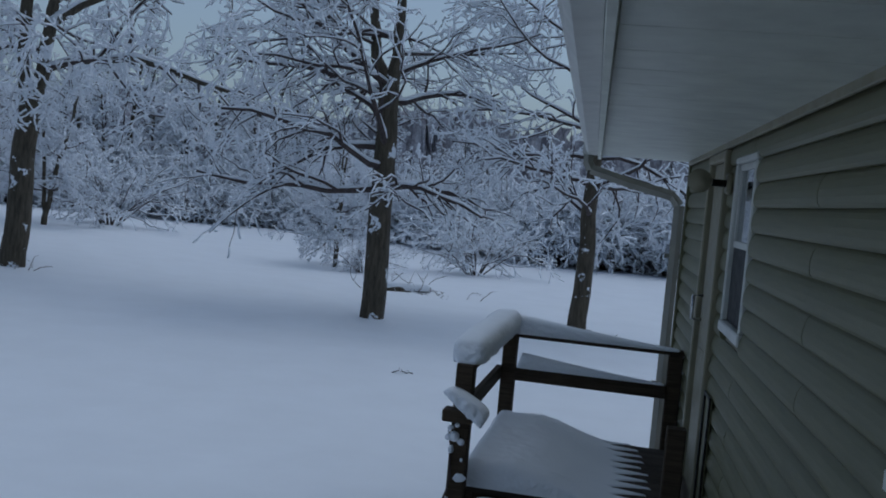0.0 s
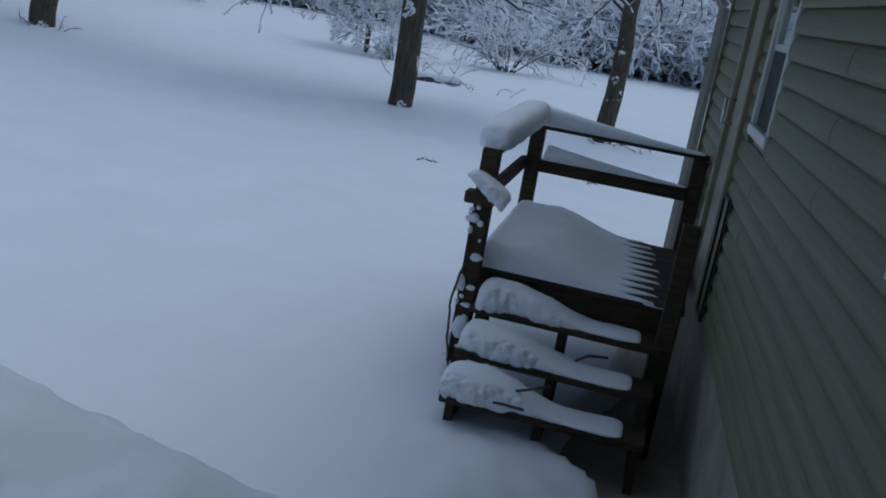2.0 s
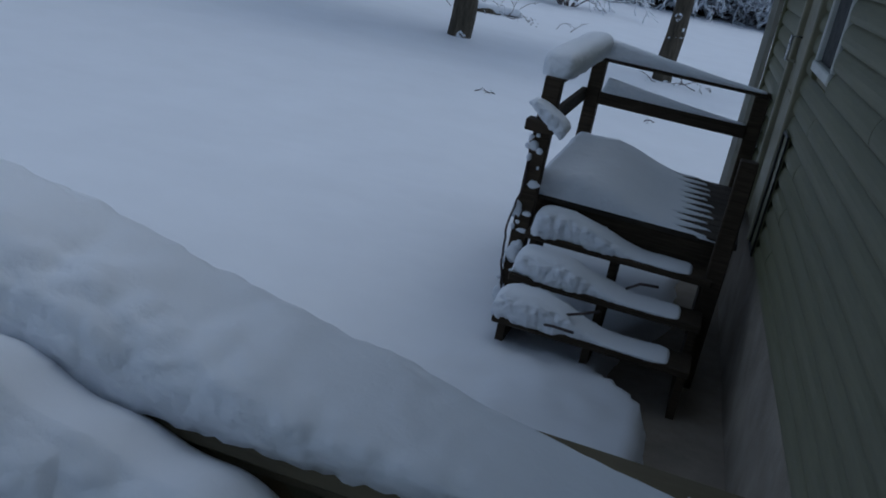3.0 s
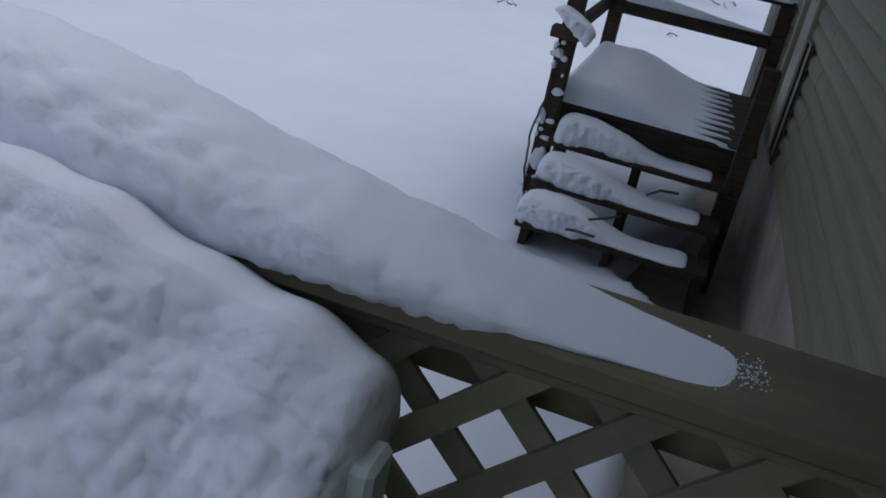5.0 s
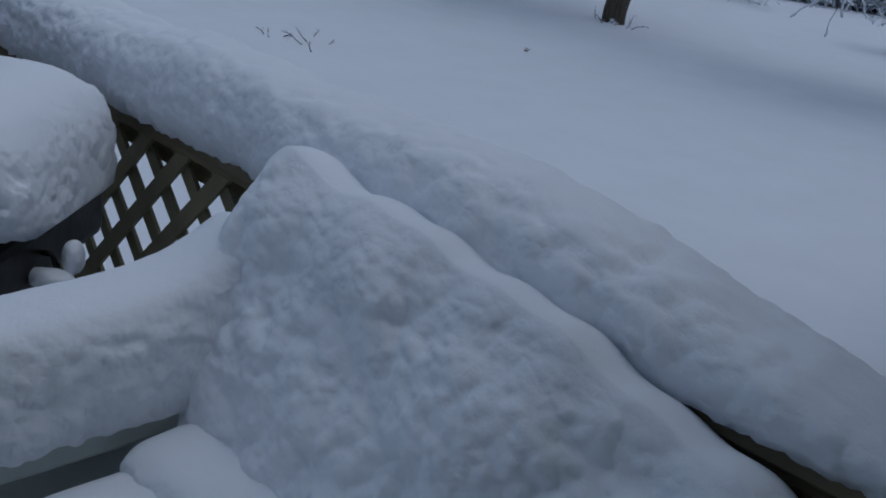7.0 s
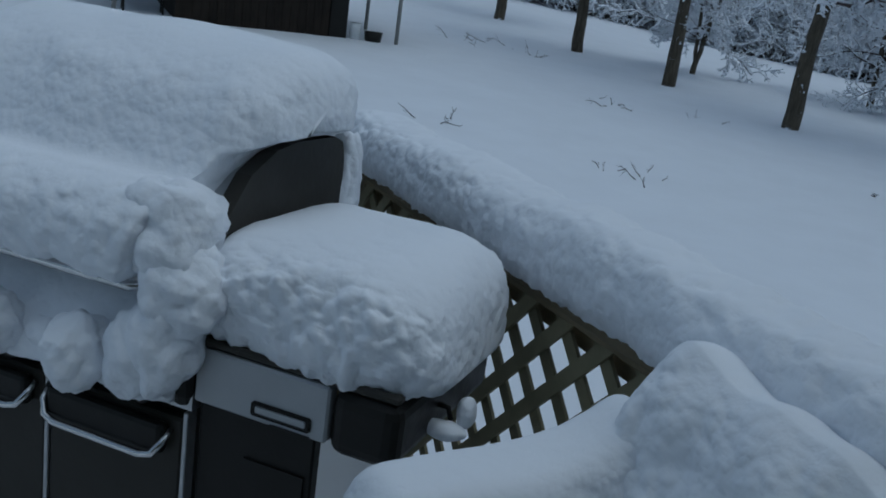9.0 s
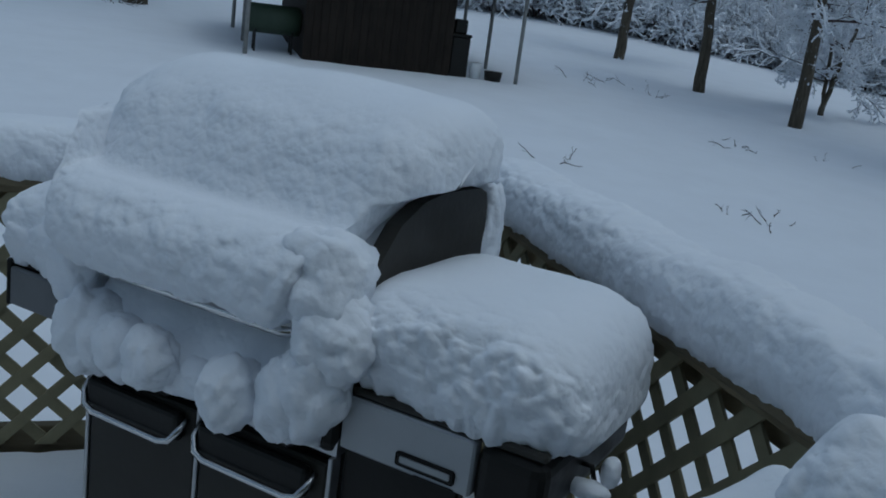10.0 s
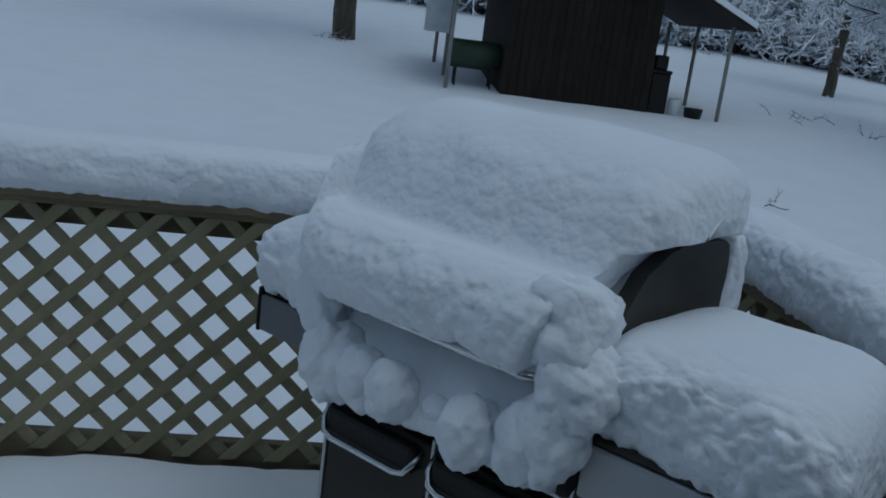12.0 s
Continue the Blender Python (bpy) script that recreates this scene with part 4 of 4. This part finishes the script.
class Grower:
    """Collects branches as polylines and makes bark and snow meshes of them."""

    def __init__(self, seed):
        self.r = random.Random(seed)
        self.lines = []

    def wander(self, start, way, length, r0, r1, n, bend, droop):
        pts, d = [start.copy()], way.normalized()
        for i in range(n):
            d = (d + Vector((self.r.gauss(0, bend), self.r.gauss(0, bend), self.r.gauss(0, bend) + droop))).normalized()
            pts.append(pts[-1] + d * length / n)
        radii = [r0 + (r1 - r0) * i / n for i in range(n + 1)]
        self.lines.append((pts, radii))
        return pts, radii

    def branch(self, start, way, length, r0, level, counts, droop):
        n = (7, 6, 5, 3, 3)[level]
        pts, radii = self.wander(start, way, length, r0, r0 * (0.35 if level < 2 else 0.5), n, 0.16 + 0.05 * level, droop[level])
        if level >= len(counts):
            return
        for k in range(counts[level]):
            f = 0.18 + 0.8 * (k + self.r.random()) / counts[level]
            i = min(n - 1, int(f * n))
            p = pts[i].lerp(pts[i + 1], f * n - i)
            d = (pts[i + 1] - pts[i]).normalized()
            side = d.cross(Vector((self.r.gauss(0, 1), self.r.gauss(0, 1), self.r.gauss(0.2, 0.7)))).normalized()
            ang = self.r.uniform(0.5, 1.1)
            nd = d * math.cos(ang) + side * math.sin(ang)
            self.branch(p, nd, length * self.r.uniform(0.32, 0.58) * (1.15 - 0.5 * f), max(radii[i] * 0.55, 0.004), level + 1, counts, droop)

    def meshes(self, name, snow=1.15, thick=0.02, split=0.055):
        v1, f1, v2, f2, v3, f3 = [], [], [], [], [], []
        for pts, radii in self.lines:
            big = radii[0] > split
            tube_data(pts, radii, 9 if big else 4, *((v1, f1) if big else (v2, f2)))
            a = (pts[-1] - pts[0]).normalized()
            if snow and abs(a.z) < 0.93 and radii[0] < 0.14:
                rs = [max(0.95 * r, thick) * snow * (0.6 + 0.8 * self.r.random()) for r in radii]
                up = [p + Vector((0, 0, r * 0.8 + s * 0.35)) for p, r, s in zip(pts, radii, rs)]
                tube_data(up, rs, 4, v3, f3, 0.75)
        return raw(name + "_trunk", v1 or v2, f1 or f2, M_BARK), raw(name + "_twigs", v2, f2, M_TWIG), raw(name + "_snow", v3, f3, M_TWIGSNOW)


def tree(name, label, xy, meshes, scale=1.0, turn=0.0, group="", sink=0.06, category="tree"):
    t = thing(name, label, category, group, pose(xy[0], xy[1], land(*xy) - sink, 0, 0, turn) @ Matrix.Scale(scale, 4))
    for nm, me in zip(("trunk", "crown", "snow_load"), meshes):
        part(nm, me, None, t)
    return t


def big_tree(seed, stems, limbs, limb_z, limb_len, droop=(-0.02, -0.02, -0.03, -0.03, 0), counts=(8, 7, 3)):
    """stems: polylines with radii, given from the ground; limbs spring from them."""
    g = Grower(seed)
    for pts, r0, r1 in stems:
        p = [Vector(q) for q in pts]
        fine = []
        for a, b in zip(p, p[1:]):
            fine += [a.lerp(b, k / 4) for k in range(4)]
        fine.append(p[-1])
        fine = [q + Vector((g.r.gauss(0, 0.015), g.r.gauss(0, 0.015), 0)) for q in fine]
        g.lines.append((fine, [r0 + (r1 - r0) * k / (len(fine) - 1) for k in range(len(fine))]))
    for k in range(limbs):
        pts, radii = g.lines[g.r.randrange(len(stems))]
        cand = [i for i in range(1, len(pts)) if pts[i].z > limb_z]
        if not cand:
            pts, radii = g.lines[-1]
            cand = [i for i in range(1, len(pts)) if pts[i].z > limb_z]
        i = g.r.choice(cand)
        a = g.r.uniform(0, 2 * math.pi)
        way = Vector((math.cos(a), math.sin(a), g.r.uniform(-0.05, 0.6)))
        g.branch(pts[i], way, limb_len * g.r.uniform(0.6, 1.1), max(0.022, min(0.055, radii[i] * 0.32)), 0, counts, droop)
    return g


# tree with two stems out on the lawn
g1 = big_tree(3, [([(0, 0, -0.2), (0.0, 0, 0), (0.03, 0, 1.5), (0.0, 0, 2.8), (0.0, 0, 3.75)], 0.215, 0.16), ([(0.0, 0, 3.6), (-0.26, 0, 4.2), (-0.38, 0.1, 5.1), (-0.45, 0.2, 9.0)], 0.12, 0.04), ([(0.0, 0, 3.6), (0.06, 0, 4.3), (0.1, -0.1, 5.2), (0.4, 0, 9.0)], 0.13, 0.04)], 26, 1.9, 3.0, (-0.02, -0.03, -0.04, -0.03, 0), (9, 4, 2))
tree("tree", "bare forked tree with snow on every branch", (-4.50, 14.99), g1.meshes("tree_a", 1.05, 0.0165), group="lawn trees")
g2 = big_tree(8, [([(0, 0, -0.2), (0, 0, 0), (0.03, 0, 1.6), (0.03, 0.1, 3.4), (0.2, 0.2, 6), (0.3, 0.3, 8.5)], 0.19, 0.04)], 24, 1.8, 3.0, (-0.02, -0.03, -0.04, -0.03, 0), (9, 4, 2))
tree("tree", "bare upright tree beside the house, branches snow-laden", (-1.23, 15.54), g2.meshes("tree_b", 1.05, 0.0165), group="lawn trees")
g3 = big_tree(12, [([(0, 0, -0.2), (0, 0, 0), (0.02, 0, 1.2), (0.08, 0, 2.6)], 0.25, 0.2), ([(0.08, 0, 2.5), (-0.05, 0, 4), (-0.1, 0, 6), (-0.1, 0, 9)], 0.15, 0.05), ([(0.08, 0, 2.5), (0.3, 0.05, 3.6), (0.5, 0, 5.0), (0.9, 0, 9)], 0.17, 0.05)], 22, 3.0, 3.2)
g3.branch(Vector((0.3, 0.05, 3.6)), Vector((0.93, 0.2, 0.33)), 4.3, 0.075, 0, (9, 6, 3), (-0.09, -0.03, -0.04, -0.03, 0))
g3.branch(Vector((0.45, 0.0, 4.4)), Vector((0.9, 0.1, 0.6)), 4.6, 0.07, 0, (9, 6, 3), (-0.07, -0.04, -0.04, -0.03, 0))
tree("tree", "thick forked tree with a long snowy limb", (-11.37, 15.47), g3.meshes("tree_c"), group="lawn trees")
g4 = big_tree(21, [([(0, 0, -0.2), (0, 0, 0), (0.03, 0, 1.6), (0.15, 0.1, 3.4), (0.2, 0.2, 6), (0.3, 0.3, 9)], 0.2, 0.05)], 26, 2.4, 2.6)
m4 = g4.meshes("tree_d")
for xy, s, a in (((-13.86, 13.41), 1.0, 0), ((-17.90, 13.64), 0.95, 120), ((-22.21, 13.92), 0.95, 230), ((-27.33, 14.28), 1.0, 40), ((-27.01, 0.04), 1.9, 300)):
    tree("tree", "straight bare lawn tree with snow-covered limbs", xy, m4, s, a, "lawn trees")
g5 = big_tree(33, [([(0, 0, -0.2), (0, 0, 0), (0.1, 0, 0.9), (0.35, 0, 2.0), (0.6, 0, 3.4)], 0.09, 0.03), ([(0, 0, -0.2), (0.0, 0, 0), (-0.1, 0.05, 1.2), (-0.15, 0, 2.4), (-0.1, 0, 4)], 0.07, 0.02)], 22, 0.8, 1.7)
m5 = g5.meshes("small_tree", 1.0, 0.018, 0.03)
for xy, s, a in (((-20.24, 16.25), 1.0, 30), ((-7.97, 23.75), 0.85, 100), ((-16.02, 19.06), 0.9, 200), ((-17.54, 19.73), 1.1, 300), ((-16.25, 23.55), 1.1, 20)):
    tree("small_tree", "small many-stemmed tree bowed with snow", xy, m5, s, a, "small trees")

# ---- woods ----


def woods_tree(seed):
    g = Grower(seed)
    h = g.r.uniform(6.5, 9.5)
    pts, radii = g.wander(Vector((0, 0, -0.2)), Vector((g.r.gauss(0, 0.05), g.r.gauss(0, 0.05), 1)), h, 0.12, 0.02, 8, 0.05, 0.03)
    for k in range(26):
        f = 0.10 + 0.88 * (k + g.r.random()) / 26
        i = min(7, int(f * 8))
        a = g.r.uniform(0, 6.28)
        g.branch(pts[i].lerp(pts[i + 1], f * 8 - i), Vector((math.cos(a), math.sin(a), g.r.uniform(0.2, 1.1))), h * 0.34 * (1.15 - f), 0.035, 1, (0, 7, 3), (0, -0.02, -0.03, -0.03, 0))
    return g.meshes("woods_tree", 1.25, 0.03, 0.1)


def shrub(seed, wide=1.0, stems=34, snow=1.2):
    g = Grower(seed)
    for k in range(stems):
        a = g.r.uniform(0, 6.28)
        s = g.r.uniform(0.1, 0.75) * wide
        g.branch(Vector((math.cos(a) * 0.15, math.sin(a) * 0.15, 0)), Vector((math.cos(a) * s, math.sin(a) * s, 1)), g.r.uniform(1.3, 2.6), 0.022, 1, (0, 8, 3), (0, -0.07, -0.07, -0.04, 0))
    return g.meshes("shrub", snow, 0.022, 0.5)


WOODS = [woods_tree(100 + k) for k in range(5)]
SHRUBS = [shrub(200 + k, 1.0 + 0.25 * k) for k in range(4)]
LAWN_SHRUB = shrub(207, 1.0, 18, 0.75)
EDGE = [(12, 33), (1.2, 32.5), (-4.5, 33), (-10, 37), (-15, 39), (-20, 36), (-25, 32.5), (-29, 29), (-33, 24.5), (-35.5, 20), (-36, 15), (-39, 8), (-44, -4), (-47, -18)]
rnd = random.Random(77)
run = []
for (a, b), (c, d) in zip(EDGE, EDGE[1:]):
    n = max(2, int(math.hypot(c - a, d - b) / 0.8))
    run += [(a + (c - a) * k / n, b + (d - b) * k / n) for k in range(n)]
for k, (x, y) in enumerate(run):
    away = Vector((x + 0.5, y, 0)).normalized()
    for near in (0.0, 1.8) if k % 2 else (1.0,):
        q = Vector((x, y, 0)) + away * (near + rnd.uniform(0.0, 1.6))
        tree("shrub", "snow-bowed shrub at the edge of the woods", (q.x, q.y), SHRUBS[k % 4][1:], rnd.uniform(0.9, 1.5), rnd.uniform(0, 360), "woods shrubs", category="shrub")
    for lo, hi in ((1.5, 6.0), (6.0, 14.0)):
        if rnd.random() < (0.75 if lo < 5 else 0.5):
            q = Vector((x, y, 0)) + away * rnd.uniform(lo, hi)
            tree("woods_tree", "bare woodland tree white with snow", (q.x, q.y), WOODS[rnd.randrange(5)], rnd.uniform(0.75, 1.15) * (1 - 0.46 * smooth01(-17, -11, x)), rnd.uniform(0, 360), "woods")
for xy, s in (((-4.67, 25.78), 0.95), ((-16.27, 26.86), 1.2), ((-18.20, 36.02), 1.0), ((-7.01, 22.97), 0.5)):
    tree("shrub", "rounded shrub with snow-laden stems", xy, LAWN_SHRUB[1:], s, 50, "lawn shrubs", category="shrub")


def far_woods():
    """Woods behind the nearer trees, as one distant bank."""
    verts, faces = [], []
    pts = [Vector((x, y, 0)) + Vector((x + 0.5, y, 0)).normalized() * 17 for x, y in EDGE]
    r2 = random.Random(5)
    fine = []
    for a, b in zip(pts, pts[1:]):
        fine += [a.lerp(b, k / 60) for k in range(60)]
    for p in fine:
        g = land(p.x, p.y)
        h = 5.0 + 1.2 * fractal(p, 0.12) + 0.8 * r2.random()
        for k in range(5):
            verts.append((p.x + r2.gauss(0, 0.3), p.y + r2.gauss(0, 0.3), g - 0.5 + (h + 0.5) * k / 4))
    for i in range(len(fine) - 1):
        for k in range(4):
            a = i * 5 + k
            faces.append((a, a + 5, a + 6, a + 1))
    k = Mat("far_woods", 0.95)
    n = k.noise(2.2, 9, 0.8, (1, 1, 0.6))
    k.color(k.ramp(n, [(0.36, (0.20, 0.18, 0.20)), (0.48, (0.34, 0.33, 0.36)), (0.60, (0.60, 0.60, 0.64))]))
    tagged(new("backdrop", raw("backdrop", verts, faces, k.m, False)), "distant snowy woods behind the trees", "woods", kind="stuff")


far_woods()

# ---- shed ----


def build_shed():
    a, b = Vector((*(-20.25, 3.16), 0)), Vector((*(-20.08, 6.28), 0))
    u = (b - a).normalized()
    back = Vector((-u.y, u.x, 0))
    if back.x > 0:
        back = -back
    z = land(a.x, a.y) - 0.05
    rot = Matrix(((u.x, back.x, 0, a.x), (u.y, back.y, 0, a.y), (0, 0, 1, z), (0, 0, 0, 1)))
    s = thing("shed", "black-brown board shed with a snowy roof and lean-to poles", "shed", at=rot)
    w = (b - a).length
    deep, left, right = 4.5, -1.15, w + 1.5
    mid = w / 2
    eave, ridge = 2.15, 3.55

    def roof_z(x):
        return eave + (ridge - eave) * (1 - abs(x - mid) / (mid - left if x < mid else right - mid))

    n = int(w / 0.16)
    r3 = random.Random(2)
    for i in range(n):
        x0, x1 = w * i / n, w * (i + 1) / n - 0.008
        o = r3.uniform(0, 0.02)
        top0, top1 = roof_z(x0) - 0.07, roof_z(x1) - 0.07
        v = [(x0, -o, r3.uniform(0, 0.06)), (x1, -o, 0.02), (x1, -o, top1), (x0, -o, top0)]
        v += [(x, y + 0.025, zz) for x, y, zz in v]
        f = [(0, 1, 2, 3), (7, 6, 5, 4), (0, 4, 5, 1), (1, 5, 6, 2), (2, 6, 7, 3), (3, 7, 4, 0)]
        part("board", raw("board", v, f, M_SHED, False), None, s)
    part("side_wall", box((0, 0.03, 0), (0.04, deep, roof_z(0) - 0.08)), M_SHED, s)
    part("side_wall", box((w - 0.04, 0.03, 0), (w, deep, roof_z(w) - 0.08)), M_SHED, s)
    part("back_wall", box((0.041, deep - 0.04, 0), (w - 0.041, deep, 2.2)), M_SHED, s)
    part("inner", box((0.05, 0.03, 0.0), (w - 0.05, 0.06, 2.6)), M_SHED, s)
    for nm, t0, t1, mat in (("roof", -0.06, 0.0, M_SHED), ("roof_snow", 0.004, 0.13, M_SNOW)):
        for xa, xb in ((left - 0.25, mid), (mid, right + 0.35)):
            za, zb = (eave - 0.12, ridge) if xa < mid - 0.01 else (ridge, eave - 0.15)
            v = [(xa, -0.45, za + t0), (xb, -0.45, zb + t0), (xb, deep + 0.2, zb + t0), (xa, deep + 0.2, za + t0)]
            v += [(x, y, zz + t1 - t0) for x, y, zz in v]
            part(nm, raw(nm, v, [(3, 2, 1, 0), (4, 5, 6, 7), (0, 1, 5, 4), (1, 2, 6, 5), (2, 3, 7, 6), (3, 0, 4, 7)], mat, False), None, s)
    for x, y in ((left, -0.1), (left + 0.1, 2.1), (left, deep - 0.2), (right, -0.1), (right, 2.1), (right, deep - 0.2)):
        part("pole", rod([(x, y, -0.1), (x, y, 1.2), (x, y, eave - 0.16)], 0.045, M_POLE, "pole", 8), None, s)
    part("hanging_sheet", box((left - 0.5, 1.2, 1.1), (left + 0.05, 1.23, 2.05), 0.005), M_TARP, s, "pale sheet hanging at the lean-to")
    # things stored under the lean-tos

    def at(x, y):
        return rot @ pose(x, y, 0.02)

    t = thing("oil_tank", "faded green steel tank on legs", "tank", at=at(-0.55, 0.7))
    v, f = [], []
    tube_data([Vector((q, 0, 0.72)) for q in (-0.55, -0.5, 0.5, 0.55)], [0.22, 0.3, 0.3, 0.22], 20, v, f)
    part("barrel", raw("barrel", v, f, M_GREEN), None, t)
    for x in (-0.4, 0.36):
        for y in (-0.2, 0.16):
            part("leg", box((x, y, 0), (x + 0.04, y + 0.04, 0.55)), M_BLACK, t)
    t = thing("storage_bin", "black lidded storage bin", "bin", at=at(w + 0.22, 0.25))
    part("body", box((-0.2, -0.2, 0), (0.2, 0.2, 0.85), 0.02), M_BLACK, t)
    part("lid", box((-0.22, -0.22, 0.851), (0.22, 0.22, 0.92), 0.02), M_BLACK, t)
    t = thing("storage_bin", "small black bin on top of the larger one", "bin", at=at(w + 0.2, 0.25) @ pose(0, 0, 0.92))
    part("body", box((-0.14, -0.14, 0), (0.14, 0.14, 0.3), 0.03), M_BLACK, t)
    for x, y, r, h, mat, lab in ((w + 0.62, 0.1, 0.13, 0.36, M_BUCKET, "white plastic bucket under the lean-to"), (w + 1.0, 0.0, 0.2, 0.22, M_BLACK, "low black rubber tub under the lean-to")):
        t = thing("bucket", lab, "bucket", at=at(x, y))
        v, f = [], []
        tube_data([Vector((0, 0, q)) for q in (0, h, h, 0.04)], [r * 0.85, r, r * 0.93, r * 0.8], 20, v, f)
        part("shell", raw("shell", v, f, mat), None, t)


build_shed()

# ---- small things on the lawn ----


def twig_bunch(name, label, xy, seed, n, size, category="twigs"):
    g = Grower(seed)
    for k in range(n):
        a = g.r.uniform(0, 6.28)
        p = Vector((g.r.gauss(0, size), g.r.gauss(0, size * 0.5), 0))
        g.branch(p, Vector((math.cos(a), math.sin(a), g.r.uniform(0.1, 1.0))), size * g.r.uniform(0.5, 1.2), 0.008, 2, (0, 0, 2), (0, 0, -0.05, -0.03, 0))
    t = thing(name, label, category, "fallen branches", pose(xy[0], xy[1], land(*xy) + 0.005))
    for nm, me in zip(("stalk", "snow_load"), g.meshes(name, 0.4, 0.008, 9)[1:]):
        tagged(part(nm, me, None, t), kind="stuff")


for k, (xy, n, s) in enumerate((((-9.82, 6.87), 3, 0.25), ((-10.23, 6.73), 2, 0.2), ((-9.54, 7.37), 3, 0.3), ((-12.37, 5.30), 4, 0.3), ((-14.68, 9.78), 4, 0.4), ((-14.36, 10.10), 3, 0.3), ((-13.96, 11.39), 3, 0.3), ((-21.48, 11.05), 6, 0.7), ((-22.14, 10.36), 5, 0.5), ((-20.36, 11.36), 4, 0.5), ((-2.90, 10.76), 3, 0.12), ((-9.35, 10.54), 3, 0.1), ((-1.04, 11.42), 3, 0.08))):
    twig_bunch("fallen_branch", "dead branch tips poking out of the snow", xy, 300 + k, n, s)
for k, (xy, n) in enumerate((((-11.37, 15.47), 9), ((-27.01, 0.04), 14), ((-1.23, 15.54), 6))):
    twig_bunch("dry_weeds", "dry weed stalks at the foot of a tree", (xy[0] + 0.35, xy[1] - 0.25), 400 + k, n, 0.35, "weeds")


def build_log(xy):
    l = thing("log", "old fallen log half buried in snow", "log", at=pose(xy[0], xy[1], land(*xy), 0, 0, 25))
    v, f = [], []
    tube_data([Vector((q, 0.05 * math.sin(q * 4), 0.03)) for q in (-0.55, -0.3, 0.0, 0.25, 0.45)], [0.09, 0.11, 0.11, 0.10, 0.08], 10, v, f)
    part("trunk", raw("trunk", v, f, M_BARK), None, l)
    part("snow", loaf("snow", 1.0, 0.26, 0.16, 0.03, 0.03, 0.03, 0.15, 0.9, 0.5, None, 41.0), None, l).matrix_local = pose(-0.08, 0.0, 0.04)


build_log((-4.94, 19.50))
twig_bunch("brush_pile", "snow-covered brush beside the old log", (-4.94, 19.50), 500, 22, 0.6, "brush")
